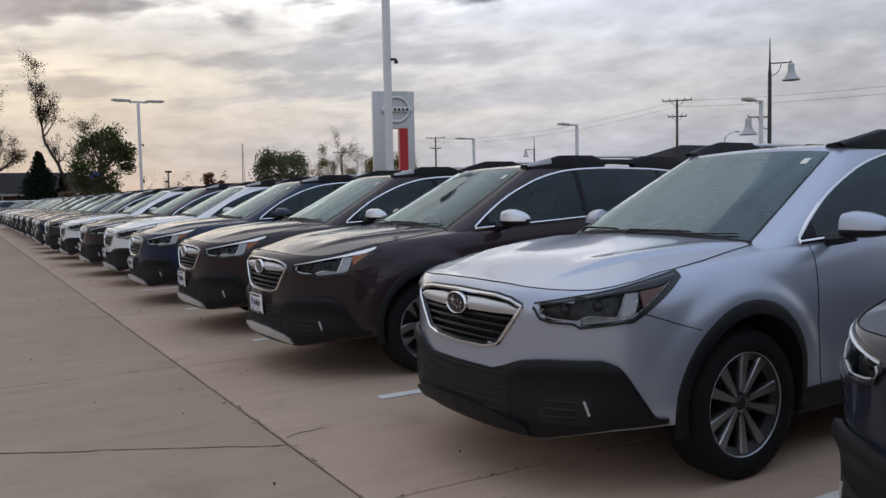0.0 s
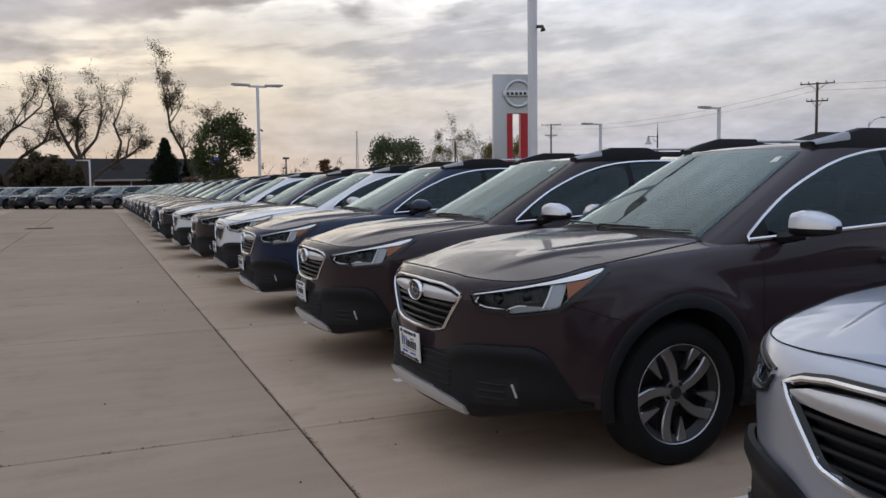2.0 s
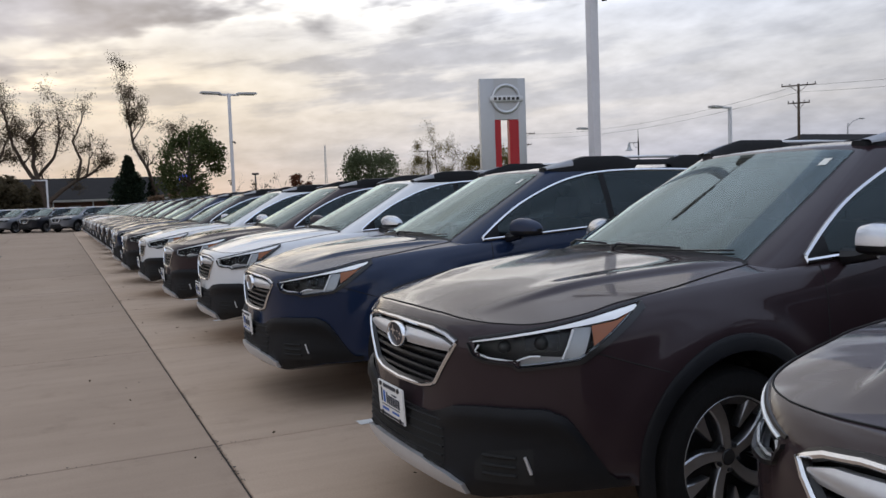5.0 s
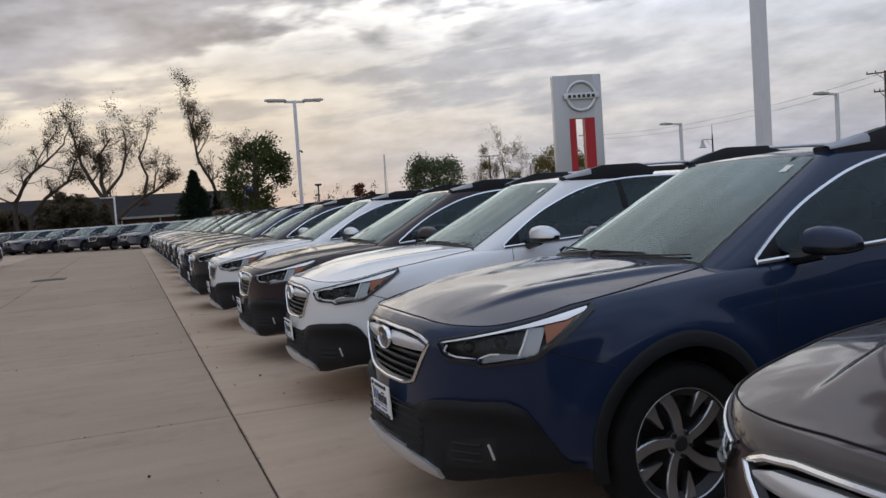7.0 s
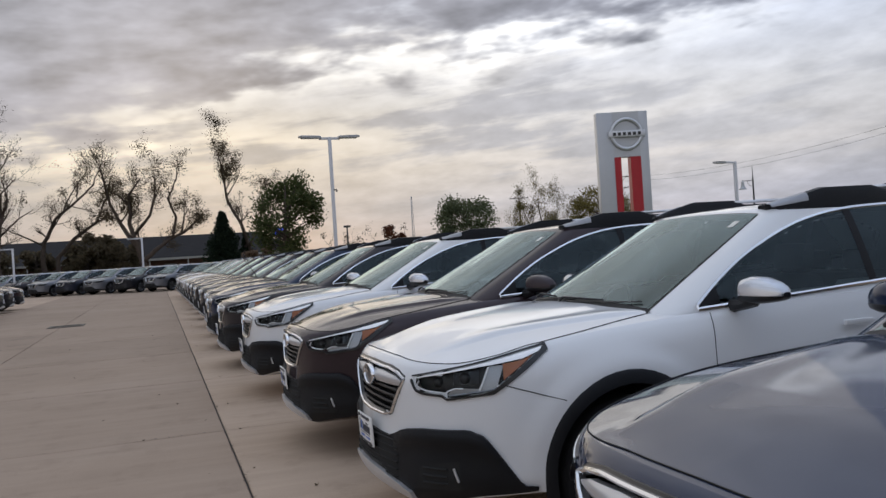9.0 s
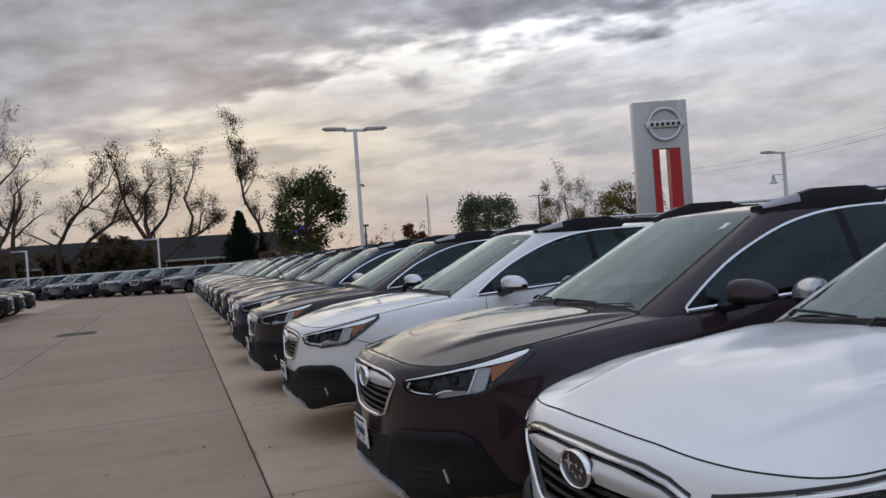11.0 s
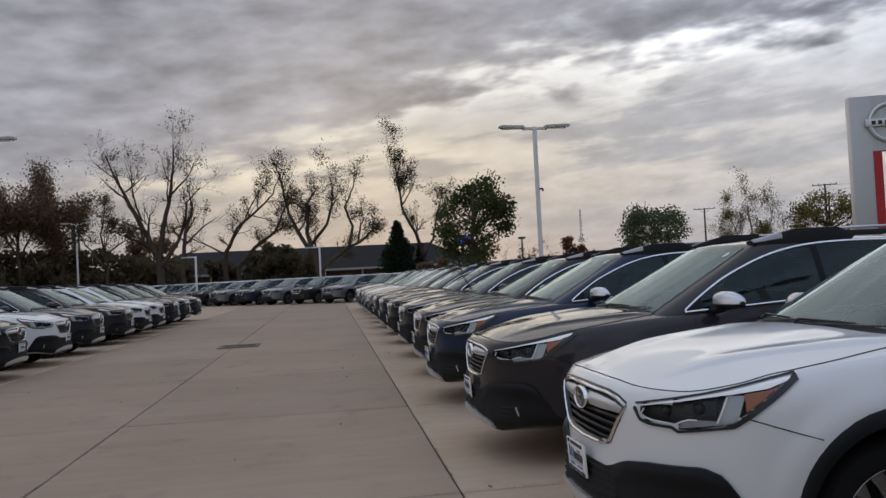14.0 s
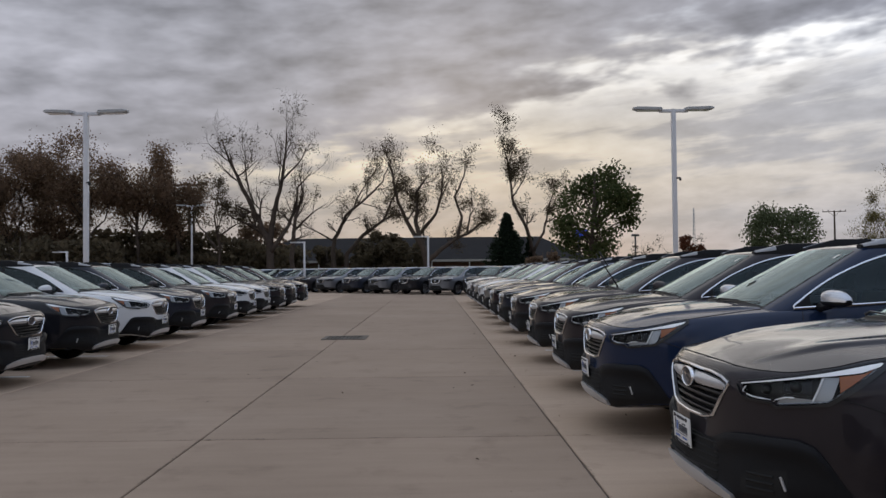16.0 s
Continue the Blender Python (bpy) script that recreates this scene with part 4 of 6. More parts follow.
    if wagon:
        for sg in (-1, 1):
            bm = bmesh.new()
            strip(bm, S, sg * 0.56, sg * 0.80, lambda s: 0.35, lambda s: line([(0.56, 0.42), (0.62, 0.47), (0.80, 0.495)], abs(s)), 8, 4, 0.0135)
            pod = P("fog_recess", bm, M_MATTE, bumper)
            P("fog_trim", band(S, [(sg * 0.790, 0.398), (sg * 0.784, 0.418), (sg * 0.774, 0.446), (sg * 0.768, 0.462)], 0.0080, 0.016, 6, flat=0.8), M_SATIN, bumper, "chrome fog lamp trim")
            for z in (0.385, 0.42, 0.455):
                P("recess_bar", band(S, [(sg * s, z) for s in np.linspace(0.60, 0.735, 5)], 0.008, 0.016, 5), M_MATTE, bumper)
    # unseen trays under the floor, added to keep the ground there dark
    bm = bmesh.new()
    box(bm, 1.15, 0, 0.25, 0.74, 1.20, 0.04, bev=0.015)
    box(bm, 2.75, 0, 0.24, 2.30, 1.36, 0.05, bev=0.02)
    P("undertray", bm, M_MATTE)
    # arches and sills
    for sg in (-1, 1):
        for i, u in enumerate(WU):
            bm = bmesh.new()
            arch(bm, u, sg, 0.395, 0.452 if wagon else 0.43, 0.014, -14, 194)
            P("wheel_arch", bm, M_GREY)
        bm = bmesh.new()
        strip(bm, S, sg * (s_at(WU[0]) + 0.40), sg * (s_at(WU[1]) - 0.40), lambda s: 0.245, lambda s: 0.38, 24, 3, 0.014, 0.02)
        P("sill_cladding", bm, M_GREY)
        # shut lines
        def seam(name, pts, F=S, r=0.0025, off=0.0015):
            P(name, band(F, pts, r, off, 4), M_MATTE)
        for u, bow in ((1.63, -0.05), (2.80, 0.0), (3.70, -0.12)):
            s0 = s_at(u)
            seam("door_seam", [(sg * (s0 + bow * math.sin((z - 0.36) * 4.0)), z) for z in np.linspace(0.36, curve(ZS, s0) - 0.005, 14)])
        seam("bumper_seam", [(sg * s, z) for s, z in ((1.01, 0.853), (1.10, 0.825), (1.2, 0.792), (1.32, 0.755))])
        for u in (2.52, 3.50):
            bm = bmesh.new()
            p = S(sg * s_at(u), 0.965, 0.03)
            box(bm, p.x, p.y, p.z, 0.20, 0.022, 0.03, bev=0.009)
            P("door_handle", bm, P_SILVER)
    # bonnet shut line: over the nose, along the lamps, up to the screen's corners
    def on_top(s, w):
        z0 = curve(ZS, abs(s))
        p = S(s, z0)
        u = lerp(p.x, min(max(p.x, 0.55), 4.4), w)
        return Vector((u, p.y * (1 - w), z0 + (curve(ZC, u) - z0) * (1 - (1 - w) ** 2.4) + 0.0015))
    pts = [on_top(s, line([(0, 0.060), (0.30, 0.052), (0.50, 0.018), (0.60, 0.006), (1.25, 0.006), (1.50, 0.045), (1.96, 0.155)], abs(s))) for s in np.linspace(-1.96, 1.96, 120)]
    bm = bmesh.new()
    tube(bm, pts, 0.0028, 4)
    P("bonnet_seam", bm, M_MATTE)
    # wheels
    t, r = wheel_mesh("slim" if trim == "base" else "twist")
    tyre0 = rim0 = None
    for u in WU:
        for sg in (-1, 1):
            hub = new("wheel")
            hub.parent = car
            hub.matrix_basis = Matrix.Translation((u, sg * 0.812, WZ)) @ Matrix.Rotation(0 if sg > 0 else math.pi, 4, "Z") @ Matrix.Rotation(random.uniform(0, 1.2), 4, "Y")
            if tyre0 is None:
                tyre0, rim0 = part("tyre", t, M_TYRE, hub), part("rim", r, [M_RIM, M_RIMDARK], hub)
            else:
                for src, nm in ((tyre0, "tyre"), (rim0, "rim")):
                    new(nm, src.data).parent = hub
    # mirrors: a cap that narrows outwards over a dark lower shell
    for sg in (-1, 1):
        secs = [(0.0, 0.050, 0.050, 0.052), (0.015, 0.084, 0.076, 0.080), (0.06, 0.096, 0.086, 0.092), (0.12, 0.089, 0.086, 0.094), (0.17, 0.070, 0.076, 0.086), (0.205, 0.046, 0.054, 0.064), (0.218, 0.018, 0.026, 0.034)]

        def ring(q, top):
            d, hh, front, back = q
            out = []
            for a in np.linspace(0, math.pi, 15) if top else np.linspace(math.pi, 2 * math.pi, 11):
                c, n = math.cos(a), math.sin(a)
                x = -math.copysign(abs(c) ** 0.7, c) * (front if c > 0 else back * 0.6)
                z = math.copysign(abs(n) ** 0.62, n) * hh * (1.0 if top else 0.46)
                out.append(Vector((1.80 + 0.28 * d + x, sg * (0.905 + d), 1.166 - 0.02 * d + z)))
            return out
        bm = bmesh.new()
        quad_grid(bm, [ring(q, True) for q in secs])
        bmesh.ops.recalc_face_normals(bm, faces=bm.faces[:])
        mirror = P("mirror", bm, P_SILVER)
        bm = bmesh.new()
        quad_grid(bm, [ring(q, False) for q in secs])
        for q in (secs[0], secs[-1]):
            bm.faces.new([bm.verts.new(p) for p in ring(q, True) + ring(q, False)[1:-1]])
        tube(bm, [(1.76, sg * 0.84, 1.112), (1.77, sg * 0.90, 1.118), (1.795, sg * 0.97, 1.140)], [0.038, 0.032, 0.036], 8)
        bmesh.ops.recalc_face_normals(bm, faces=bm.faces[:])
        P("mirror_base", bm, M_BLACK, mirror)
    # roof rails, bars, aerial fin
    prof = [(2.26, 0.0), (2.42, 0.040), (2.62, 0.088), (2.98, 0.090), (3.08, 0.056), (3.50, 0.056), (3.62, 0.090), (4.05, 0.088), (4.28, 0.045), (4.44, 0.0)]
    for sg in (-1, 1):
        bm = bmesh.new()
        rows = []
        for u in np.linspace(2.27, 4.43, 44):
            p = G(k_at(u, 1.605), 1.605)
            h = line(prof, u) if wagon else min(0.035, line(prof, u))
            v = p.y - 0.008
            mid = 3.10 < u < 3.48
            zb = 1.612 + (0.030 if mid else -0.02)
            rows.append([Vector((u, sg * (v + a), b)) for a, b in ((0.012, zb), (0.012, 1.622 + h * 0.7), (0.0, 1.630 + h), (-0.045, 1.634 + h), (-0.058, 1.628 + h * 0.7), (-0.058, zb))])
        quad_grid(bm, rows, wrap=True)
        bm.faces.new([bm.verts.new(p) for p in rows[0]]); bm.faces.new([bm.verts.new(p) for p in rows[-1]])
        bmesh.ops.recalc_face_normals(bm, faces=bm.faces[:])
        rail = P("roof_rail", bm, M_GREY if wagon else M_SATIN)
        if wagon:
            bm = bmesh.new()
            rows = []
            for u in np.linspace(2.27, 2.50, 7):
                p = G(k_at(max(u, 2.3), 1.605), 1.605)
                h = line(prof, u)
                rows.append([Vector((u, sg * (p.y - 0.008 + a), b)) for a, b in ((0.016, 1.617 + h * 0.5), (0.014, 1.626 + h * 0.75), (0.0, 1.634 + h), (-0.035, 1.638 + h), (-0.05, 1.628 + h * 0.6))])
            quad_grid(bm, rows)
            bmesh.ops.recalc_face_normals(bm, faces=bm.faces[:])
            P("rail_cap", bm, M_RAILCAP if trim == "limited" else M_GREY, rail)
            bm = bmesh.new()
            tube(bm, [(2.95, sg * 0.605, 1.708), (3.3, sg * 0.61, 1.712), (3.65, sg * 0.605, 1.708)], 0.013, 6)
            P("cross_bar", bm, M_SATIN, rail)
    # wipers
    for v0, v1, pv in ((-0.60, 0.02, 0.10), (-0.02, 0.54, 0.60)):
        bm = bmesh.new()
        pts = []
        for i in range(9):
            v = lerp(v0, v1, i / 8)
            kk = float(np.interp(abs(v), [0, 0.37, 0.66, 0.83], [0, 0.1, 0.2, 0.3]))
            pts.append(G(math.copysign(kk, v), 1.150 - 0.020 * (i / 8) - 0.016 * abs(v), 0.014))
        tube(bm, pts, 0.0042, 5)
        a = pts[3]
        kk = float(np.interp(abs(pv), [0, 0.37, 0.66, 0.83], [0, 0.1, 0.2, 0.3]))
        tube(bm, [a + Vector((-0.004, 0, 0.010)), G(math.copysign(kk, pv), 1.142, 0.022), G(math.copysign(kk, pv), 1.125, 0.018)], [0.005, 0.008, 0.011], 5)
        P("wiper", bm, M_BLACK)
    # plate with plain bars
    if trim == "limited":
        m = Matrix.Translation(S(0, 0.55, 0.040)) @ Matrix.Rotation(radians(-3), 4, "Y")
        bm = bmesh.new()
        box(bm, 0, 0, 0, 0.010, 0.285, 0.155, m, bev=0.003)
        plate = P("plate_card", bm, M_PLATE, lab="white dealer plate card with dark lettering bars")
        bars = [(0.098, 0.016, 0.014, 0.062), (0.036, 0.010, 0.012, 0.050)] + [(0.012 - i * 0.027, 0.004, 0.019, 0.040) for i in range(5)] + [(0.0, -0.0255, 0.20, 0.003), (0.0, 0.063, 0.14, 0.016), (0.0, -0.0675, 0.27, 0.010), (-0.05, 0.034, 0.05, 0.007)]
        for y, z, w, h in bars:
            bm = bmesh.new()
            box(bm, -0.0060, y, z, 0.002, w, h, m)
            P("dark_bar", bm, M_INK, plate)
        for y, z, w, h in ((0.067, 0.012, 0.020, 0.052), (0.062, -0.043, 0.075, 0.011), (-0.055, -0.043, 0.075, 0.009)):
            bm = bmesh.new()
            box(bm, -0.0062, y, z, 0.002, w, h, m)
            P("blue_bar", bm, M_BLUEINK, plate)
        for y in (-0.10, 0.10):
            for z in (-0.066, 0.066):
                bm = bmesh.new()
                lathe(bm, [(0.011, 0.0), (0.010, 0.006), (0, 0.007)], 10, m @ Matrix.Translation((-0.005, y, z)) @ Matrix.Rotation(radians(-90), 4, "Y"))
                P("plate_bolt", bm, M_BLACK, plate)
    # inside
    bm = bmesh.new()
    box(bm, 2.6, 0, 0.42, 3.3, 1.5, 0.10)
    box(bm, 4.2, 0, 0.80, 0.5, 1.4, 0.5)
    P("cabin_floor", bm, M_MATTE)
    bm = bmesh.new()
    box(bm, 1.42, 0, 1.0, 0.55, 1.46, 0.16, bev=0.06)
    box(bm, 1.50, 0, 0.8, 0.4, 1.44, 0.3, bev=0.05)
    P("dashboard", bm, M_DASH)
    for v in (-0.38, 0.38):
        bm = bmesh.new()
        make_seat(bm, 2.20, v)
        P("seat", bm, M_SEAT)
    bm = bmesh.new()
    box(bm, 3.2, 0, 0.62, 0.5, 1.3, 0.16, bev=0.05)
    box(bm, 3.48, 0, 0.9, 0.15, 1.3, 0.56, bev=0.05)
    for v in (-0.4, 0, 0.4):
        box(bm, 3.52, v, 1.25, 0.08, 0.24, 0.14, bev=0.03)
    P("rear_seat", bm, M_SEAT)
    bm = bmesh.new()
    m = Matrix.Translation((1.78, 0.38, 1.02)) @ Matrix.Rotation(radians(-65), 4, "Y")
    tube(bm, [m @ Vector((0.185 * math.cos(a), 0.185 * math.sin(a), 0)) for a in np.linspace(0, 2 * math.pi, 22)], 0.016, 6, cap=False)
    box(bm, 0, 0, 0, 0.14, 0.34, 0.03, m, bev=0.01)
    P("steering_wheel", bm, M_DASH)
    bm = bmesh.new()
    p = G(0.0, 1.49)
    box(bm, p.x + 0.20, 0, 1.555, 0.03, 0.24, 0.07, bev=0.012)
    P("inner_mirror", bm, M_BLACK)
    return car


def finish(car, colour, caps):
    """Give a car its paint, and its mirror caps theirs."""
    for o in car.children_recursive:
        base = o.name.split(".")[0]
        if base in ("body", "roof", "door_handle", "mirror"):
            o.material_slots[0].link = "OBJECT"
            o.material_slots[0].material = caps if base == "mirror" else colour


def place_car(proto, m, colour, caps, label):
    car = copy_thing(proto, m)
    finish(car, colour, caps)
    car["label"] = label
    return car
# ---- poles, signs, trees ----
def tee_lamp(x, y, h, head=1.28, w=0.135, turn=0.0):
    """A white square pole with two flat lamp heads on a cross arm."""
    t = thing("parking_lamp", "tall white square pole with two flat lamp heads", "lamp post", "double lamp posts")
    t.matrix_basis = pose(x, y, 0, 0, 0, turn)
    bm = bmesh.new()
    lathe(bm, [(0.30, -0.05), (0.30, 0.55), (0.27, 0.60), (0, 0.60)], 24)
    part("footing", bm, M_CONC, t)
    bm = bmesh.new()
    box(bm, 0, 0, 0.60 + (h - 0.60) / 2, w, w, h - 0.60, bev=0.012)
    box(bm, 0, 0, 0.615, 0.34, 0.34, 0.03)
    part("pole", bm, M_POLE, t)
    bm = bmesh.new()
    box(bm, 0, 0, h - 0.06, 0.9, 0.09, 0.10, bev=0.01)
    part("arm", bm, M_POLE, t)
    for sg in (-1, 1):
        bm = bmesh.new()
        rows = []
        for a, hw, z0, z1 in ((0.36, 0.10, -0.05, 0.03), (0.44, 0.19, -0.05, 0.05), (head - 0.12, 0.19, -0.03, 0.07), (head, 0.12, -0.005, 0.05)):
            rows.append([Vector((sg * a, p, h + q)) for p, q in ((-hw, z0), (hw, z0), (hw, z1 - 0.02), (hw * 0.7, z1), (-hw * 0.7, z1), (-hw, z1 - 0.02))])
        quad_grid(bm, rows, wrap=True)
        for r in (rows[0], rows[-1]):
            bm.faces.new([bm.verts.new(p) for p in r])
        bmesh.ops.recalc_face_normals(bm, faces=bm.faces[:])
        hd = part("lamp_head", bm, M_LAMPHEAD, t, "flat grey lamp head")
        bm = bmesh.new()
        box(bm, sg * (head + 0.40) / 2, 0, h - 0.052, head - 0.65, 0.26, 0.012)
        part("lens", bm, M_DRL, hd)
    bm = bmesh.new()
    tube(bm, [(0.05, -w / 2, h * 0.66), (0.14, -w / 2 - 0.05, h * 0.66), (0.15, -w / 2 - 0.06, h * 0.66 - 0.08)], [0.03, 0.035, 0.05], 8)
    part("camera_dome", bm, M_BRONZE, t)
    return t


def hook_lamp(x, y, h, turn, reach=1.5, w=0.13):
    t = thing("single_arm_lamp", "white square post with one flat lamp arm", "lamp post", "single arm lamps")
    t.matrix_basis = pose(x, y, 0, 0, 0, turn)
    bm = bmesh.new()
    box(bm, 0, 0, h / 2 - 0.05, w, w, h, bev=0.01)
    part("pole", bm, M_POLE, t)
    bm = bmesh.new()
    box(bm, -reach * 0.3, 0, h - 0.10, reach * 0.6, 0.08, 0.09, bev=0.01)
    part("arm", bm, M_POLE, t)
    bm = bmesh.new()
    rows = [[Vector((-a, p, h - 0.10 + q)) for p, q in ((-hw, -0.05), (hw, -0.05), (hw, 0.04), (-hw, 0.04))] for a, hw in ((reach * 0.5, 0.08), (reach * 0.58, 0.17), (reach * 0.97, 0.17), (reach, 0.1))]
    quad_grid(bm, rows, wrap=True)
    for r in (rows[0], rows[-1]):
        bm.faces.new([bm.verts.new(p) for p in r])
    bmesh.ops.recalc_face_normals(bm, faces=bm.faces[:])
    part("lamp_head", bm, M_LAMPHEAD, t, "flat grey lamp head")
    return t


def bell_lamp(x, y, h, turn, two=True, k=1.0):
    """A dark ornamental street lamp with bell-shaped shades on scrolled brackets."""
    t = thing("street_lamp", "dark ornamental post with pale bell-shaped lamp shades", "street lamp", "bell street lamps")
    t.matrix_basis = pose(x, y, 0, 0, 0, turn)
    bm = bmesh.new()
    tube(bm, [(0, 0, -0.1), (0, 0, 1.2), (0, 0, h * 0.8), (0, 0, h * 0.86), (0, 0, h)], [0.16, 0.11, 0.09, 0.05, 0.02], 10)
    lathe(bm, [(0.24, -0.1), (0.24, 0.3), (0.16, 0.5), (0.15, 1.0), (0.11, 1.1)], 14)
    part("post", bm, M_BRONZE, t)
    for sg, z in ((1, h * 0.86), (-1, h * 0.56)) if two else ((1, h * 0.80),):
        bm = bmesh.new()
        L = 1.05 * k
        tube(bm, [(0, 0, z), (sg * L, 0, z + 0.02)], 0.035, 6)
        tube(bm, [(sg * 0.05, 0, z - 0.62 * k)] + [(sg * (0.05 + 0.5 * k * math.sin(a)), 0, z - 0.62 * k * math.cos(a)) for a in np.linspace(0.2, 1.5, 6)], 0.022, 5)
        part("bracket", bm, M_BRONZE, t)
        bm = bmesh.new()
        m = Matrix.Translation((sg * L, 0, z - 0.05)) @ Matrix.Diagonal((k, k, k, 1))
        lathe(bm, [(0.03, 0.18), (0.05, 0.10), (0.04, 0.05), (0.13, 0.0), (0.16, -0.05), (0.15, -0.20), (0.19, -0.45), (0.28, -0.65), (0.44, -0.80), (0.45, -0.84), (0.40, -0.82), (0.2, -0.6), (0, -0.5)], 20, m)
        part("shade", bm, mat("pale_shade", (0.45, 0.46, 0.47), 0.5, 0.2, 0.08, 3), t, "pale metal bell shade")
    return t


def utility_pole(x, y, h, turn, arms=(0.0, 1.9)):
    t = thing("utility_pole", "weathered wooden utility pole with cross arms", "utility pole", "utility poles")
    t.matrix_basis = pose(x, y, 0, 0, 0, turn)
    bm = bmesh.new()
    tube(bm, [(0, 0, -0.2), (0, 0, h * 0.5), (0, 0, h)], [0.19, 0.16, 0.13], 10)
    part("post", bm, M_WOOD, t)
    for d in arms:
        L = 1.75 if d == 0 else 1.1
        bm = bmesh.new()
        box(bm, 0, 0.14, h - 0.15 - d, 2 * L, 0.10, 0.13)
        tube(bm, [(-L * 0.5, 0.14, h - 0.2 - d), (0, 0.14, h - 0.9 - d)], 0.03, 5)
        tube(bm, [(L * 0.5, 0.14, h - 0.2 - d), (0, 0.14, h - 0.9 - d)], 0.03, 5)
        part("cross_arm", bm, M_WOOD, t)
        for i, q in enumerate((-0.95, -0.5, 0.5, 0.95)):
            bm = bmesh.new()
            lathe(bm, [(0.02, 0), (0.06, 0.04), (0.04, 0.10), (0.07, 0.15), (0.03, 0.22), (0, 0.22)], 8, Matrix.Translation((q * L, 0.14, h - 0.09 - d)))
            part("insulator", bm, M_BRONZE, t)
    return t


def cable(name, a, b, sag, r, lab):
    bm = bmesh.new()
    a, b = Vector(a), Vector(b)
    tube(bm, [a.lerp(b, i / 24) - Vector((0, 0, sag * 4 * (i / 24) * (1 - i / 24))) for i in range(25)], r, 5)
    return tagged(part(name, bm, M_WIRE), lab, "cable", "overhead cables")


def leaf_mat(name, c1, c2):
    """Leaves: two tones chosen leaf by leaf, a little light passing through."""
    m = bpy.data.materials.new(name)
    m.use_nodes = True
    t = m.node_tree
    b = t.nodes["Principled BSDF"]
    b.inputs["Roughness"].default_value = 0.8
    b.inputs["Specular IOR Level"].default_value = 0.15
    g = t.nodes.new("ShaderNodeNewGeometry")
    col = mix_col(t, g.outputs["Random Per Island"], c1, c2)
    t.links.new(col, b.inputs["Base Color"])
    tr = t.nodes.new("ShaderNodeBsdfTranslucent")
    t.links.new(col, tr.inputs["Color"])
    mx = nd(t, "ShaderNodeMixShader")
    mx.inputs[0].default_value = 0.42
    t.links.new(b.outputs[0], mx.inputs[1]); t.links.new(tr.outputs[0], mx.inputs[2])
    t.links.new(mx.outputs[0], t.nodes["Material Output"].inputs[0])
    return m


F_GREEN = leaf_mat("green_leaves", (0.042, 0.062, 0.022), (0.095, 0.105, 0.040))
F_BROWN = leaf_mat("brown_leaves", (0.145, 0.098, 0.068), (0.250, 0.165, 0.105))
F_UMBER = leaf_mat("umber_leaves", (0.060, 0.048, 0.030), (0.110, 0.082, 0.048))
F_OLIVE = leaf_mat("olive_leaves", (0.050, 0.058, 0.022), (0.100, 0.095, 0.040))
F_YELLOW = leaf_mat("yellow_leaves", (0.13, 0.115, 0.042), (0.23, 0.18, 0.06))
F_SAGE = leaf_mat("sage_leaves", (0.085, 0.105, 0.055), (0.150, 0.165, 0.090))
F_RED = leaf_mat("russet_leaves", (0.10, 0.035, 0.02), (0.15, 0.06, 0.03))
F_HEDGE = leaf_mat("hedge_leaves", (0.085, 0.070, 0.046), (0.150, 0.118, 0.072))
F_DARK = leaf_mat("conifer_needles", (0.012, 0.022, 0.014), (0.028, 0.040, 0.022))


def leaves_mesh(centres, size, rng, up=0.3):
    """One mesh of folded leaf shapes (two triangles each side of the midrib) at the given places."""
    n = len(centres)
    c = np.array(centres)
    d = rng.normal(size=(n, 3)); d /= np.linalg.norm(d, axis=1, keepdims=True)
    e = rng.normal(size=(n, 3)); e -= (e * d).sum(1, keepdims=True) * d; e /= np.linalg.norm(e, axis=1, keepdims=True)
    f = np.cross(d, e)
    s = size * rng.uniform(0.6, 1.4, (n, 1))
    v = np.stack([c - d * s * 0.6, c + e * s * 0.42 + f * s * 0.12, c + d * s * 0.6, c - e * s * 0.42 + f * s * 0.12], 1).reshape(-1, 3)
    q = np.arange(n)[:, None] * 4
    faces = np.concatenate([q + np.array([[0, 1, 2]]), q + np.array([[0, 2, 3]])], 0)
    me = bpy.data.meshes.new("crown")
    me.from_pydata(v.tolist(), [], faces.tolist())
    return me


def grow(bm, rng, p, d, length, r, depth, tips, bend=0.25, seg=4, spread=0.7, kids=3, up=0.15):
    """One branch and its offshoots; the ends go to tips."""
    pts, rad = [Vector(p)], [r]
    dv = Vector(d).normalized()
    for i in range(seg):
        dv = (dv + Vector(rng.normal(0, bend, 3)) * 0.5 + Vector((0, 0, up))).normalized()
        pts.append(pts[-1] + dv * length / seg)
        rad.append(r * (1 - 0.6 * (i + 1) / seg))
    tube(bm, pts, rad, 6 if r > 0.06 else (4 if r > 0.02 else 3), cap=False)
    if depth <= 1:
        tips += [(q, dv) for q in pts[1:]]
    if depth == 0:
        return
    for k in range(kids):
        i = rng.integers(1, seg + 1)
        q = pts[i]
        nd_ = (dv + Vector(rng.normal(0, spread, 3))).normalized()
        grow(bm, rng, q, nd_, length * rng.uniform(0.45, 0.75), max(0.006, rad[i] * 0.7), depth - 1, tips, bend, seg, spread, kids, up)
    return


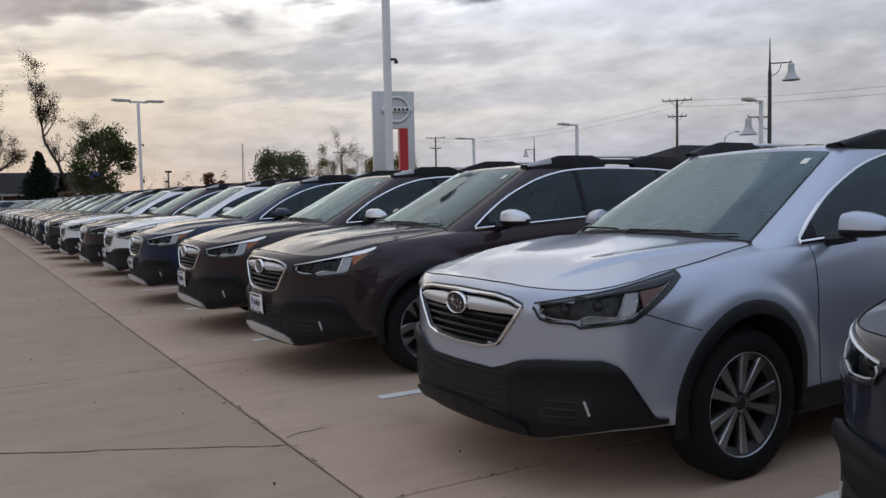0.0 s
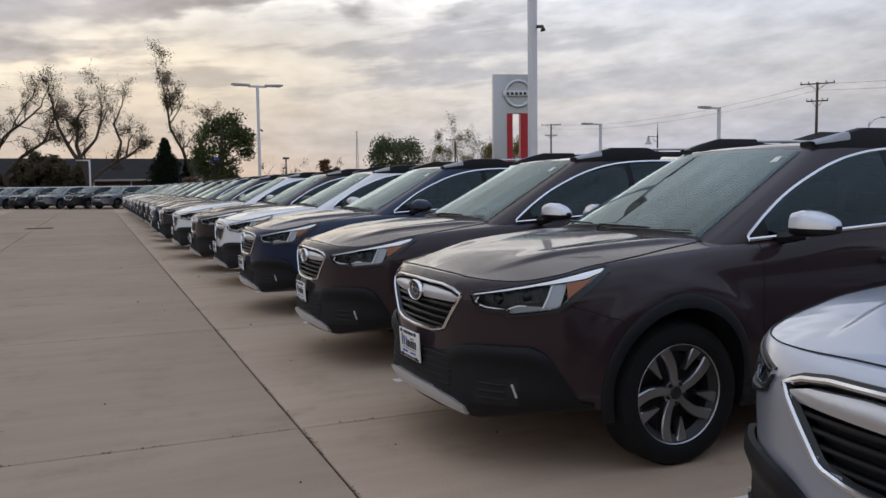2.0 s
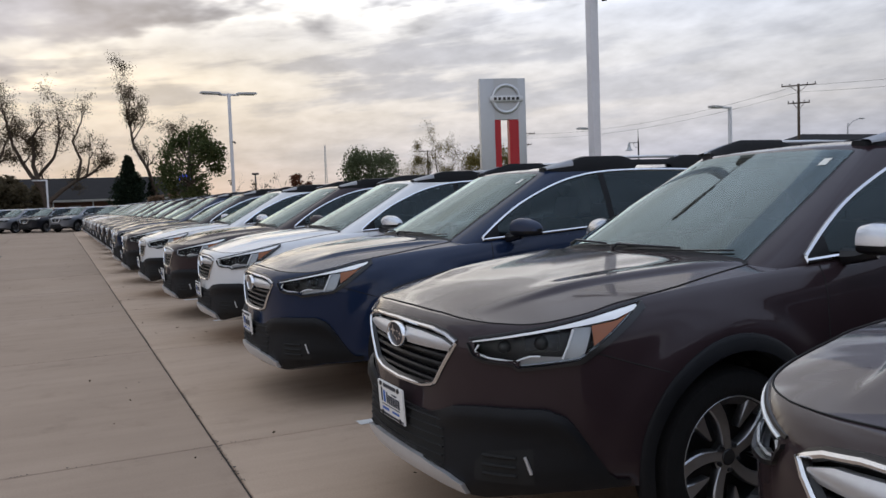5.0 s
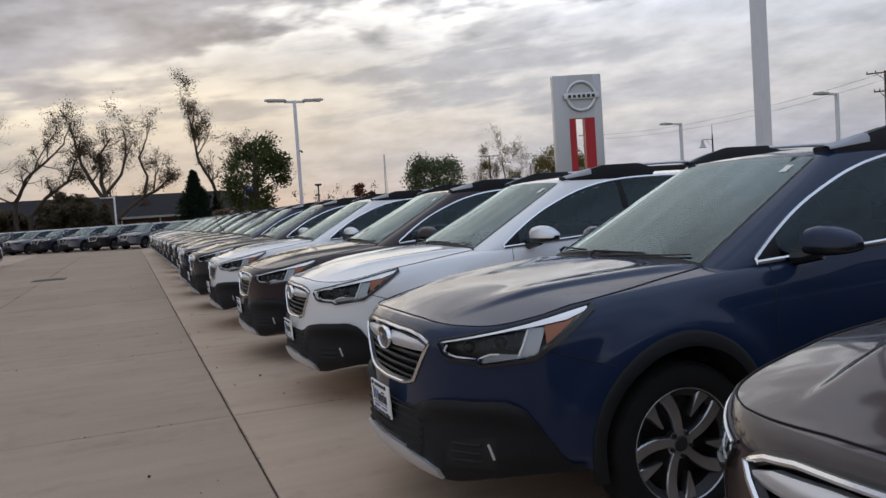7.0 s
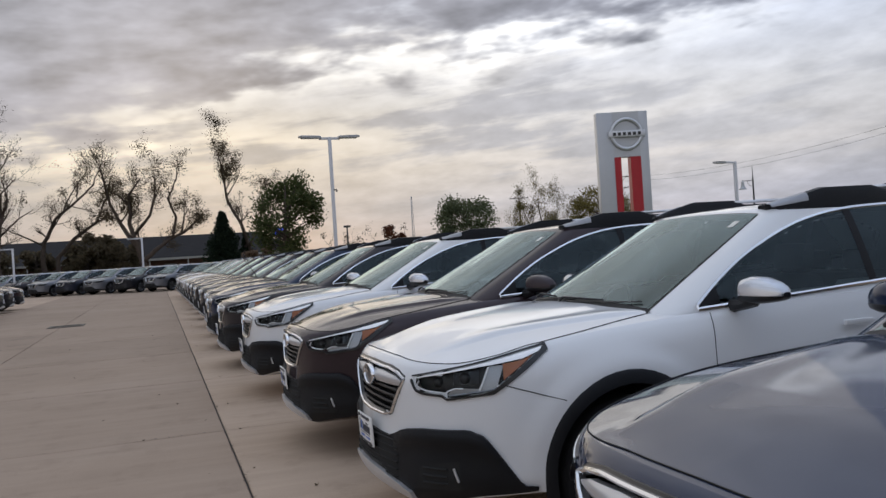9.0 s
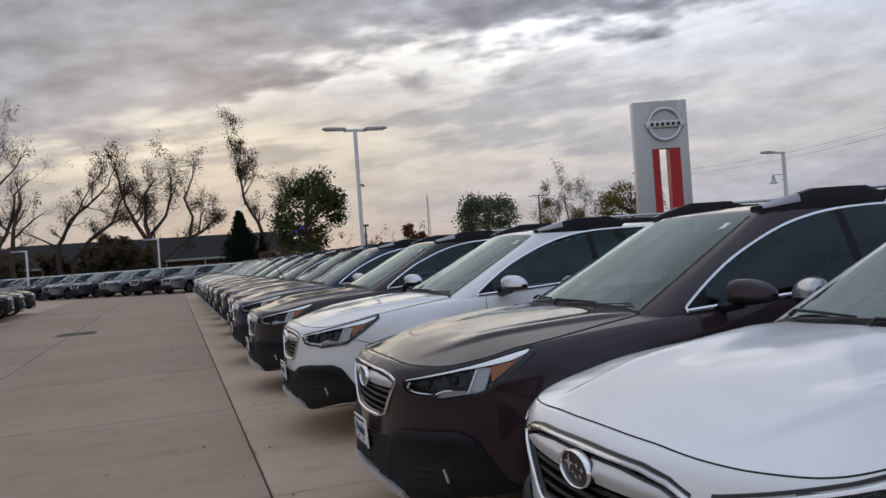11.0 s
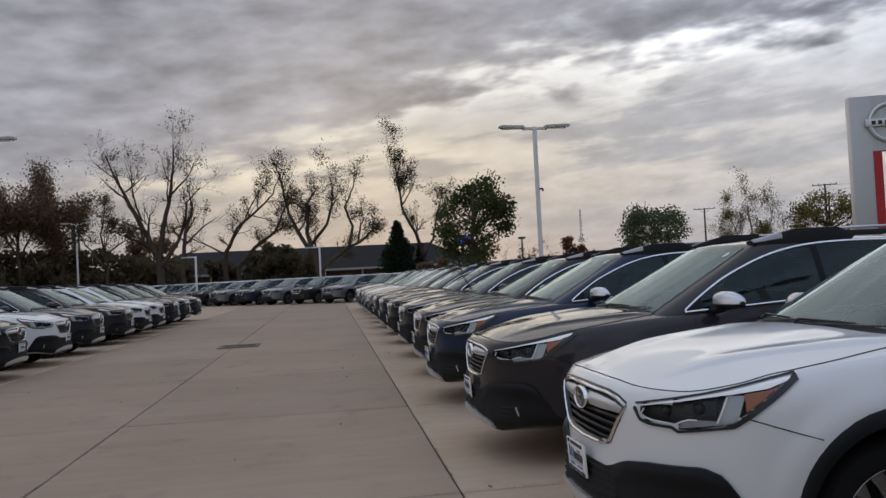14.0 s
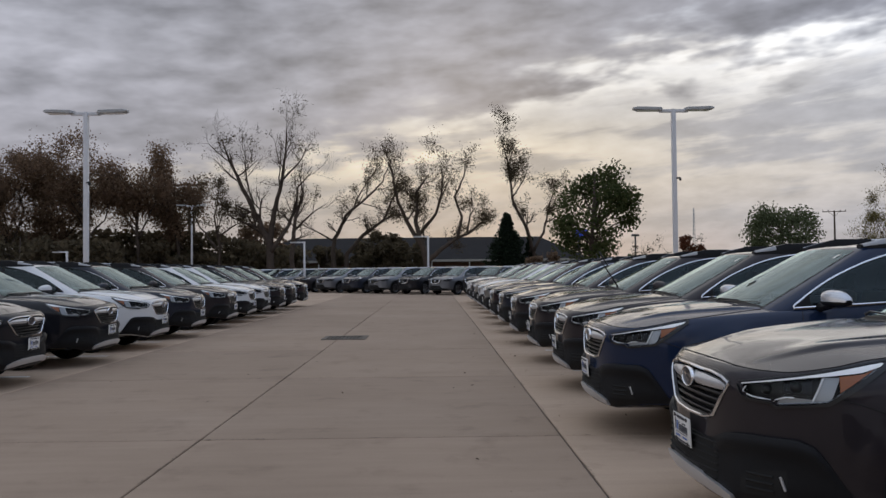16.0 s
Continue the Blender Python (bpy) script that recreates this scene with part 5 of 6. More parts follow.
def tree(x, y, label, limbs, leaf, density, size, seed, depth=2, kids=3, clump=0.35, tone=None, r0=0.2, sub=1.6, group="", up=0.12, name="tree", zs=0.87):
    """A tree from its main limbs, each a line of (sideways, height) with a start radius; branches and leaves grow from them."""
    rng = np.random.default_rng(seed)
    t = thing(name, label, "tree", group)
    t.matrix_basis = pose(x, y, 0)
    bm = bmesh.new()
    tips = []
    for pts, ra, rb in limbs:
        P = [Vector((a, rng.normal(0, 0.25) * min(1.0, z / 3), z * zs)) for a, z in pts]
        fine = []
        for a, b in zip(P, P[1:]):
            for k in range(4):
                fine.append(a.lerp(b, k / 4) + Vector(rng.normal(0, 0.045, 3)) * (b - a).length * 0.25)
        fine.append(P[-1])
        n = len(fine)
        rad = [lerp(ra, rb, i / (n - 1)) for i in range(n)]
        tube(bm, fine, rad, 8)
        for i in range(n // 3, n):
            if rng.random() < 0.65:
                dv = (fine[i] - fine[max(0, i - 1)]).normalized() + Vector(rng.normal(0, 0.8, 3))
                grow(bm, rng, fine[i], dv, sub * rng.uniform(0.5, 1.2), max(0.010, rad[i] * 0.55), depth, tips, kids=kids, up=up)
        tips += [(fine[-1], None)] * 3
    part("trunk", bm, M_BARK, t)
    cs = []
    for q, _ in tips:
        if rng.random() < density * (1.9 if noise.noise(q * 0.55 + Vector((seed, 0, 0))) > 0.05 else 0.3):
            m = rng.integers(6, 14)
            cs += [tuple(q + Vector(rng.normal(0, clump, 3))) for _ in range(m)]
    if cs:
        me = leaves_mesh(cs, size, rng)
        me.materials.append(leaf)
        ob = new("crown", me)
        ob.parent = t
    return t


def full_crown(x, y, label, trunk_h, h, rad, leaf, n, size, seed, lobes=16, squash=0.8, group="", cone=False, r0=0.16, name="tree"):
    """A leafy tree: trunk and limbs, and a crown of leaf clumps with gaps between them."""
    rng = np.random.default_rng(seed)
    t = thing(name, label, "tree", group)
    t.matrix_basis = pose(x, y, 0)
    bm = bmesh.new()
    tube(bm, [(0, 0, -0.1), (rng.normal(0, 0.1), 0, trunk_h * 0.5), (rng.normal(0, 0.1), 0, trunk_h), (0, 0, h * 0.9)], [r0 * 1.3, r0, r0 * 0.8, 0.03], 8)
    cs = []
    for k in range(lobes):
        a = rng.uniform(0, 2 * math.pi)
        f = rng.uniform(0, 1)
        if cone:
            z = lerp(trunk_h, h, f ** 0.95)
            rr = rad * (1 - (z - trunk_h) / (h - trunk_h)) ** 0.8
            c = Vector((math.cos(a) * rr * 0.6, math.sin(a) * rr * 0.6, z))
            lr = max(0.26, rr * 0.55)
        else:
            z = lerp(trunk_h, h - rad * 0.3, f)
            prof = math.sin(math.pi * min(0.97, max(0.12, (z - trunk_h * 0.75) / (h - trunk_h * 0.75)))) ** 0.6
            rr = rad * prof
            c = Vector((math.cos(a) * rr * 0.7, math.sin(a) * rr * 0.7, z))
            lr = rad * rng.uniform(0.25, 0.42)
        s = Vector((0, 0, min(c.z * 0.75, h * 0.8)))
        tube(bm, [s, s.lerp(c, 0.5) + Vector(rng.normal(0, 0.1, 3)), c], [r0 * 0.35, r0 * 0.2, 0.012], 5, cap=False)
        for _ in range(n // lobes):
            d = rng.normal(size=3)
            d /= np.linalg.norm(d)
            q = lr * rng.uniform(0.25, 1.08)
            p = c + Vector((d[0] * q, d[1] * q, d[2] * q * squash))
            cs.append((p.x, p.y, max(p.z, trunk_h * 0.6)))
    part("trunk", bm, M_BARK, t)
    me = leaves_mesh(cs, size, rng)
    me.materials.append(leaf)
    new("crown", me).parent = t
    return t

# ---- ground ----
bm = bmesh.new()
quad_grid(bm, [[Vector((x, y, -0.12)) for x in (-900, -60, 30, 900)] for y in (-700, -40, 90, 1200)])
tagged(part("ground", bm, M_GRASS, smooth=0), "dry grass and verge round the lot", "ground", kind="structure")
bm = bmesh.new()
box(bm, -9.5, 37.0, -0.07, 48.2, 106.2, 0.11)
lot = tagged(part("pavement", bm, M_JOINT, smooth=0), "tan concrete car park with dark joints", "pavement", kind="structure")

# ---- the rows of cars ----
wagon_l = build_car("wagon", "limited", "dark brown metallic estate car with chrome window trim")
wagon_b = build_car("wagon", "base", "silver metallic estate car with black bumper lip")

RIGHT = [  # y of the nose, x of the nose, colour, mirror caps, label
    (1.32, 2.210, P_NAVY, P_NAVY, "dark slate estate car parked in the row"),
    (3.99, 2.210, P_SILVER, P_SILVER, "silver metallic estate car with black bumper lip"),
    (6.92, 2.152, P_BROWN, M_CAP, "dark brown metallic estate car with silver mirrors"),
    (9.47, 2.150, P_BROWN, M_CAP, "dark brown metallic estate car with silver mirrors"),
    (12.32, 2.120, P_BLUE, P_BLUE, "dark blue estate car with dark mirrors"),
    (15.15, 2.190, P_WHITE, M_CAP, "white estate car with silver mirrors"),
    (17.45, 2.080, P_BROWN, P_BROWN, "dark brown estate car with dark mirrors"),
    (20.35, 2.020, P_WHITE, M_CAP, "white estate car with silver mirrors"),
    (23.13, 1.940, P_GREY, M_CAP, "dark grey-brown estate car with silver mirrors"),
    (26.10, 1.950, P_BLUE, M_CAP, "dark blue estate car with silver mirrors"),
    (28.70, 2.050, P_GREY, M_CAP, "dark grey estate car parked in the row"),
    (31.60, 2.070, P_GREY, P_GREY, "dark grey estate car with a raised wiper"),
    (34.60, 2.060, P_GREY, P_GREY, "dark grey estate car parked in the row"),
    (37.50, 2.060, P_NAVY, P_NAVY, "dark slate estate car parked in the row"),
    (40.40, 2.060, P_BROWN, P_BROWN, "dark brown estate car parked in the row"),
    (43.30, 2.050, P_TAN, P_TAN, "pale champagne estate car parked in the row"),
    (46.20, 2.050, P_WHITE, P_WHITE, "white estate car parked in the row"),
    (49.10, 2.050, P_TAN, P_TAN, "pale champagne estate car parked in the row"),
    (52.00, 2.030, P_NAVY, P_NAVY, "dark slate estate car parked in the row"),
    (54.90, 2.020, P_WHITE, P_WHITE, "white estate car parked in the row"),
]
LEFT = [
    (29.3, -4.75, P_BLACK, P_BLACK, "black estate car parked in the row"),
    (31.9, -4.75, P_BLACK, P_BLACK, "black estate car parked in the row"),
    (34.5, -4.75, P_WHITE, P_WHITE, "white estate car parked in the row"),
    (37.1, -4.75, P_NAVY, P_NAVY, "dark slate estate car parked in the row"),
    (40.2, -4.75, P_GREY, P_GREY, "dark grey estate car parked in the row"),
    (42.5, -4.75, P_WHITE, P_WHITE, "white estate car parked in the row"),
    (44.6, -4.75, P_WHITE, P_WHITE, "white estate car parked in the row"),
    (47.3, -4.75, P_GREY, P_GREY, "dark grey estate car parked in the row"),
    (49.7, -4.75, P_GREY, P_GREY, "dark grey estate car parked in the row"),
    (52.5, -4.75, P_BROWN, P_BROWN, "dark brown estate car parked in the row"),
]
random.seed(11)
used = set()
for y, x, col, caps, lab in RIGHT:
    proto = wagon_b if col in (P_SILVER,) else wagon_l
    m = pose(x, y, 0, 0, 0, random.uniform(-0.4, 0.4))
    if proto.name not in used:
        used.add(proto.name)
        proto.matrix_basis = m
        finish(proto, col, caps)
        proto["label"] = lab
    else:
        car = place_car(proto, m, col, caps, lab)
        if "raised wiper" in lab:
            bm = bmesh.new()
            tube(bm, [(1.36, -0.20, 1.17), (1.20, -0.20, 1.43), (1.03, -0.21, 1.68)], [0.014, 0.011, 0.008], 6)
            tube(bm, [(1.22, -0.20, 1.48), (1.08, -0.21, 1.72)], 0.012, 5)
            part("raised_wiper", bm, M_BLACK, car, "black wiper arm folded up")
for y, x, col, caps, lab in LEFT:
    place_car(wagon_l, pose(x, y, 0, 0, 0, 180 + random.uniform(-0.4, 0.4)), col, caps, lab)

crossover = build_car("crossover", "base", "grey crossover with a broad chrome v-shaped grille")
BACK = [P_PEWTER, P_BLACK, P_PEWTER, P_BLACK, P_PEWTER, P_NAVY, P_PEWTER, P_GREY, P_PEWTER, P_NAVY, P_PEWTER, P_NAVY]
for i, col in enumerate(BACK):
    m = pose(4.5 - 1.94 * i, 62.5 + 1.86 * i, 0, 0, 0, 45 + random.uniform(-1, 1))
    lab = {P_BLACK: "black", P_NAVY: "dark slate", P_PEWTER: "pewter grey", P_GREY: "dark grey"}[col] + " crossover with chrome v-shaped grille at the lot's end"
    if i == 0:
        crossover.matrix_basis = m
        finish(crossover, col, col)
        crossover["label"] = lab
    else:
        place_car(crossover, m, col, col, lab)

# ---- lamps, sign and poles ----
tee_lamp(8.21, 44.21, 6.50)
tee_lamp(8.09, 16.17, 6.50)
tee_lamp(-10.15, 43.7, 6.45)
tee_lamp(-20.0, 88.0, 7.2)
hook_lamp(27.86, 43.26, 4.95, 15)
hook_lamp(27.64, 33.17, 4.95, 15)
hook_lamp(27.6, 21.95, 4.93, 15)
hook_lamp(0.2, 74.0, 3.85, 0, 1.0, 0.13)
hook_lamp(-8.7, 77.0, 3.65, 0, 1.0, 0.13)
hook_lamp(-25.2, 76.0, 3.1, 0, 1.0, 0.13)
bell_lamp(36.3, 28.2, 9.08, -38, True)
bell_lamp(62.0, 82.0, 8.6, 140, False)
utility_pole(74.4, 70.2, 12.28, -50)
utility_pole(77.1, 132.0, 12.28, -30)
utility_pole(76.7, 7.8, 12.28, -80)
utility_pole(66.0, 150.0, 10.5, -20, (0.0,))
utility_pole(-23.2, 98.0, 10.2, 0, (0.0,))
for dz in (0.0, -0.7):
    cable("overhead_cable", (77.1, 132, 12.1 + dz), (74.4, 70.2, 12.1 + dz), 1.4, 0.014, "thin dark overhead cable between utility poles")
    cable("overhead_cable", (74.4, 70.2, 12.1 + dz), (76.7, 7.8, 12.1 + dz), 1.4, 0.014, "thin dark overhead cable between utility poles")


def cobra_lamp(x, y, h, turn):
    t = thing("street_lamp", "thin grey street lamp with a curved arm", "street lamp")
    t.matrix_basis = pose(x, y, 0, 0, 0, turn)
    bm = bmesh.new()
    tube(bm, [(0, 0, -0.1), (0, 0, h - 1.2), (0.1, 0, h - 0.7)], [0.12, 0.08, 0.06], 8)
    tube(bm, [(0.05, 0, h - 1.2), (0.9, 0, h - 0.45), (2.2, 0, h - 0.1)], 0.045, 6)
    part("post", bm, M_LAMPHEAD, t)
    bm = bmesh.new()
    box(bm, 2.55, 0, h - 0.1, 0.8, 0.3, 0.16, bev=0.05)
    part("lamp_head", bm, M_LAMPHEAD, t)


cobra_lamp(92.0, 78.0, 9.6, 0)


def pylon_sign():
    """Grey pylon with an opening, red jambs and a round chrome badge (plain shapes, no lettering)."""
    a, b = Vector((23.84, 49.15, 0)), Vector((26.50, 48.35, 0))
    ang = math.degrees(math.atan2(b.y - a.y, b.x - a.x))
    W, H, D = (b - a).length, 8.38, 0.55
    t = thing("pylon_sign", "tall grey pylon sign with red jambs and chrome ring badge", "sign")
    t.matrix_basis = pose(a.x, a.y, 0, 0, 0, ang)
    bm = bmesh.new()
    o0, o1, oz = 0.31 * W, 0.83 * W, 5.95
    box(bm, o0 / 2, D / 2, H / 2 - 0.05, o0, D, H, bev=0.02)
    box(bm, (o1 + W) / 2, D / 2, H / 2 - 0.05, W - o1, D, H, bev=0.02)
    box(bm, (o0 + o1) / 2, D / 2, (oz + H) / 2 - 0.05, o1 - o0 + 0.02, D - 0.004, H - oz, bev=0.0)
    box(bm, (o0 + o1) / 2, D / 2, 0.4, o1 - o0, D - 0.02, 0.9)
    part("pylon", bm, M_SIGN, t)
    for x0, x1 in ((0.31, 0.44), (0.625, 0.83)):
        bm = bmesh.new()
        box(bm, (x0 + x1) / 2 * W, D / 2, (oz - 0.06 + 0.8) / 2, (x1 - x0) * W, D + 0.03, oz - 0.86)
        part("jamb", bm, M_SIGNRED, t, "red jamb")
    c = Matrix.Translation((W * 0.57, -0.03, 7.12)) @ Matrix.Rotation(radians(90), 4, "X")
    bm = bmesh.new()
    lathe(bm, [(0.70, 0.0), (0.72, 0.07), (0.80, 0.10), (0.88, 0.07), (0.90, 0.0)], 40, c)
    part("badge_ring", bm, M_SATIN, t, "dark chrome ring")
    bm = bmesh.new()
    box(bm, 0, 0, 0.06, 2.0, 0.34, 0.12, c, bev=0.02)
    part("badge_bar", bm, M_SATIN, t, "chrome bar across the ring")
    for i in range(6):
        bm = bmesh.new()
        box(bm, -0.68 + i * 0.272, 0.0, 0.123, 0.17, 0.17, 0.012, c)
        part("letter_bar", bm, M_BLACK, t, "dark lettering bar")


pylon_sign()

stub = thing("pole_stub", "dark weathered wooden pole stump behind the lamp post", "pole")
stub.matrix_basis = pose(-21.2, 93.0, 0, 0, -3, 0)
bm = bmesh.new()
tube(bm, [(0, 0, -0.1), (0.05, 0, 5.0), (0, 0, 9.2)], [0.30, 0.27, 0.25], 10)
part("shaft", bm, M_WOOD, stub)
bm = bmesh.new()
tube(bm, [(0, 0, 9.2), (0, 0, 9.3)], [0.27, 0.20], 10)
part("cap", bm, M_BRONZE, stub)

# ---- far buildings ----
def hip_house(name, label, x0, y0, x1, y1, eave, ridge, inset, over=0.8):
    t = thing(name, label, "building")
    bm = bmesh.new()
    box(bm, (x0 + x1) / 2, (y0 + y1) / 2, eave / 2 - 0.1, x1 - x0, y1 - y0, eave)
    part("wall", bm, M_BRICK, t)
    bm = bmesh.new()
    e = [(x0 - over, y0 - over), (x1 + over, y0 - over), (x1 + over, y1 + over), (x0 - over, y1 + over)]
    ym = (y0 + y1) / 2
    lo = [bm.verts.new((a, b, eave)) for a, b in e]
    hi = [bm.verts.new((x0 + inset, ym, ridge)), bm.verts.new((x1 - inset, ym, ridge))]
    for f in ((lo[0], lo[1], hi[1], hi[0]), (lo[1], lo[2], hi[1]), (lo[2], lo[3], hi[0], hi[1]), (lo[3], lo[0], hi[0])):
        bm.faces.new(f)
    bm.faces.new(lo[::-1])
    roof = part("roof", bm, M_ROOF, t, smooth=0)
    bm = bmesh.new()
    box(bm, (x0 + x1) / 2, y0 - over - 0.03, eave - 0.10, x1 - x0 + 2 * over, 0.06, 0.24)
    box(bm, x0 - over - 0.03, ym, eave - 0.10, 0.06, y1 - y0 + 2 * over, 0.24)
    box(bm, x1 + over + 0.03, ym, eave - 0.10, 0.06, y1 - y0 + 2 * over, 0.24)
    part("fascia", bm, M_FASCIA, t, "pale fascia board")
    n = max(2, int((x1 - x0) / 4))
    for i in range(n):
        cx = x0 + (i + 0.5) * (x1 - x0) / n
        bm = bmesh.new()
        box(bm, cx, y0 - 0.02, eave * 0.52, 1.3, 0.10, 1.15)
        w = part("window", bm, M_FASCIA, t)
        bm = bmesh.new()
        box(bm, cx, y0 - 0.08, eave * 0.52, 1.1, 0.02, 0.95)
        part("pane", bm, M_BLACK, w)
        bm = bmesh.new()
        tube(bm, [(cx + 1.9, y0 - over + 0.1, -0.1), (cx + 1.9, y0 - over + 0.1, eave)], 0.07, 8)
        part("porch_post", bm, M_FASCIA, t)
    return t


hip_house("long_house", "long low brick building with dark shingle roof and pale fascia", -20, 108, 17.0, 120, 2.6, 5.3, 4)
hip_house("side_house", "low brick wing with dark shingle roof", -44, 112, -22, 122, 2.5, 4.2, 5)
hip_house("corner_house", "distant building with a dark hipped roof", 68, 66, 104, 78, 3.6, 7.0, 9)

led = thing("led_sign", "small blue lit sign board on a post", "sign")
led.matrix_basis = pose(8.75, 63.9, 0.45)
bm = bmesh.new()
box(bm, 0, 0, 2.95, 0.95, 0.22, 0.52, bev=0.03)
tube(bm, [(0, 0.22, -0.55), (0, 0.22, 3.1)], 0.10, 8)
part("cabinet", bm, M_BRONZE, led)
m_led = bpy.data.materials.new("blue_led")
m_led.use_nodes = True
m_led.node_tree.nodes["Principled BSDF"].inputs["Base Color"].default_value = (0.02, 0.03, 0.3, 1)
m_led.node_tree.nodes["Principled BSDF"].inputs["Emission Color"].default_value = (0.05, 0.12, 1.0, 1)
m_led.node_tree.nodes["Principled BSDF"].inputs["Emission Strength"].default_value = 0.5
bm = bmesh.new()
box(bm, 0, -0.12, 2.95, 0.82, 0.02, 0.40)
part("screen", bm, m_led, led, "glowing blue display")

# dark post lamp, lattice mast
post = thing("post_lamp", "small dark lamp on a slim post", "lamp post")
post.matrix_basis = pose(26.4, 122, 0)
bm = bmesh.new()
tube(bm, [(0, 0, -0.1), (0, 0, 5.5)], 0.11, 8)
part("pole", bm, M_BRONZE, post)
bm = bmesh.new()
box(bm, 0, 0, 5.65, 0.9, 0.5, 0.28, bev=0.04)
part("lamp_head", bm, M_BRONZE, post)
mast = thing("lattice_mast", "thin grey lattice radio mast far off", "mast")
mast.matrix_basis = pose(104.9, 341.6, 0)
bm = bmesh.new()
H = 25.2
for k in range(3):
    a = 2 * math.pi * k / 3
    tube(bm, [(0.9 * math.cos(a), 0.9 * math.sin(a), -0.2), (0.2 * math.cos(a), 0.2 * math.sin(a), H)], 0.09, 5)
for i in range(16):
    z0, z1 = H * i / 16, H * (i + 1) / 16
    for k in range(3):
        a, b = 2 * math.pi * (k + i) / 3, 2 * math.pi * (k + i + 1) / 3
        f0, f1 = lerp(0.9, 0.2, i / 16), lerp(0.9, 0.2, (i + 1) / 16)
        tube(bm, [(f0 * math.cos(a), f0 * math.sin(a), z0), (f1 * math.cos(b), f1 * math.sin(b), z1)], 0.05, 4)
part("lattice", bm, M_LAMPHEAD, mast)

# ---- trees ----
full_crown(8.1, 56.2, "round green tree with dense leaves", 1.7, 6.5, 2.2, F_GREEN, 8600, 0.125, 3, 36, name="green_tree")
full_crown(34.9, 97.8, "rounded dark green bush-like tree", 1.0, 8.0, 3.9, F_SAGE, 12000, 0.20, 14, 60, name="bushy_tree")
full_crown(33.8, 66.0, "small tree with yellowing leaves", 1.3, 6.2, 2.6, F_YELLOW, 8000, 0.12, 5, 40, name="yellow_tree")
full_crown(7.8, 98.5, "dark narrow conifer with dense needles", 0.2, 7.0, 2.8, F_DARK, 14000, 0.20, 6, 130, cone=True, name="conifer")
full_crown(10.2, 99.5, "small dark conifer shrub", 0.2, 4.6, 1.3, F_DARK, 2400, 0.22, 7, 30, cone=True, name="conifer")
full_crown(29.0, 108.0, "small tree with russet autumn leaves", 1.2, 5.4, 1.8, F_RED, 1200, 0.26, 8, 16, name="russet_tree")
full_crown(11.0, 96.0, "low shrub with brown leaves", 0.3, 3.4, 1.9, F_BROWN, 1300, 0.26, 9, 14, name="shrub")
full_crown(15.5, 92.0, "low shrub with olive leaves", 0.3, 2.6, 2.2, F_OLIVE, 1200, 0.26, 10, 14, name="shrub")

tree(10.6, 98.8, "tall thin tree with sparse leaves on bent limbs",
     [([(0, -0.1), (-0.1, 3.5), (-0.8, 6.0), (-2.0, 8.8), (-2.4, 11.5), (-2.6, 13.5), (-3.3, 15.9)], 0.24, 0.03), ([(-0.1, 3.6), (0.9, 5.6), (1.4, 8.2), (2.0, 10.4)], 0.16, 0.03),
      ([(1.1, 6.6), (2.4, 7.4), (3.2, 8.2)], 0.08, 0.02), ([(-2.1, 9.5), (-1.0, 11.3), (-0.6, 12.6)], 0.08, 0.02)], F_UMBER, 0.12, 0.105, 21, depth=3, kids=4, clump=0.26, sub=1.6, zs=0.91)
tree(0.0, 87.0, "gnarled tree with clumps of leaves on broken limbs",
     [([(0, -0.1), (0.1, 2.0), (-0.3, 3.6), (-0.9, 6.0), (-0.8, 8.8), (0.2, 10.4)], 0.36, 0.05), ([(-0.2, 3.4), (-1.4, 5.6), (-2.4, 8.0), (-2.8, 10.2), (-3.1, 12.0)], 0.22, 0.03),
      ([(0.1, 2.4), (1.3, 3.6), (2.6, 4.6), (3.6, 5.0), (5.0, 6.4)], 0.22, 0.05), ([(2.6, 4.6), (3.0, 6.6), (2.4, 8.4), (3.2, 10.2), (3.4, 12.0)], 0.14, 0.03),
      ([(-0.6, 5.0), (0.8, 6.8), (1.3, 8.6), (1.4, 10.6)], 0.16, 0.04), ([(3.4, 5.0), (3.7, 6.6), (4.0, 7.2)], 0.10, 0.04)], F_UMBER, 0.10, 0.105, 22, depth=3, kids=4, clump=0.24, sub=1.6, zs=0.91)
tree(-8.4, 97.0, "spreading bare tree with long arching limbs",
     [([(-0.6, -0.1), (-0.7, 4.0), (-0.5, 5.0), (0.6, 7.4), (2.6, 9.4), (4.2, 11.0), (5.1, 13.6)], 0.26, 0.03), ([(0.5, -0.1), (0.6, 3.4), (2.2, 5.4), (4.2, 7.0), (5.2, 9.4), (5.8, 12.0)], 0.26, 0.03),
      ([(-0.6, 4.8), (-2.6, 6.0), (-4.6, 7.2)], 0.10, 0.02), ([(3.4, 6.4), (5.0, 7.4), (6.8, 8.0)], 0.09, 0.02), ([(1.2, 8.0), (2.0, 10.0), (3.6, 12.4)], 0.10, 0.02)], F_UMBER, 0.04, 0.10, 23, depth=3, kids=4, clump=0.22, sub=1.7, zs=0.91)
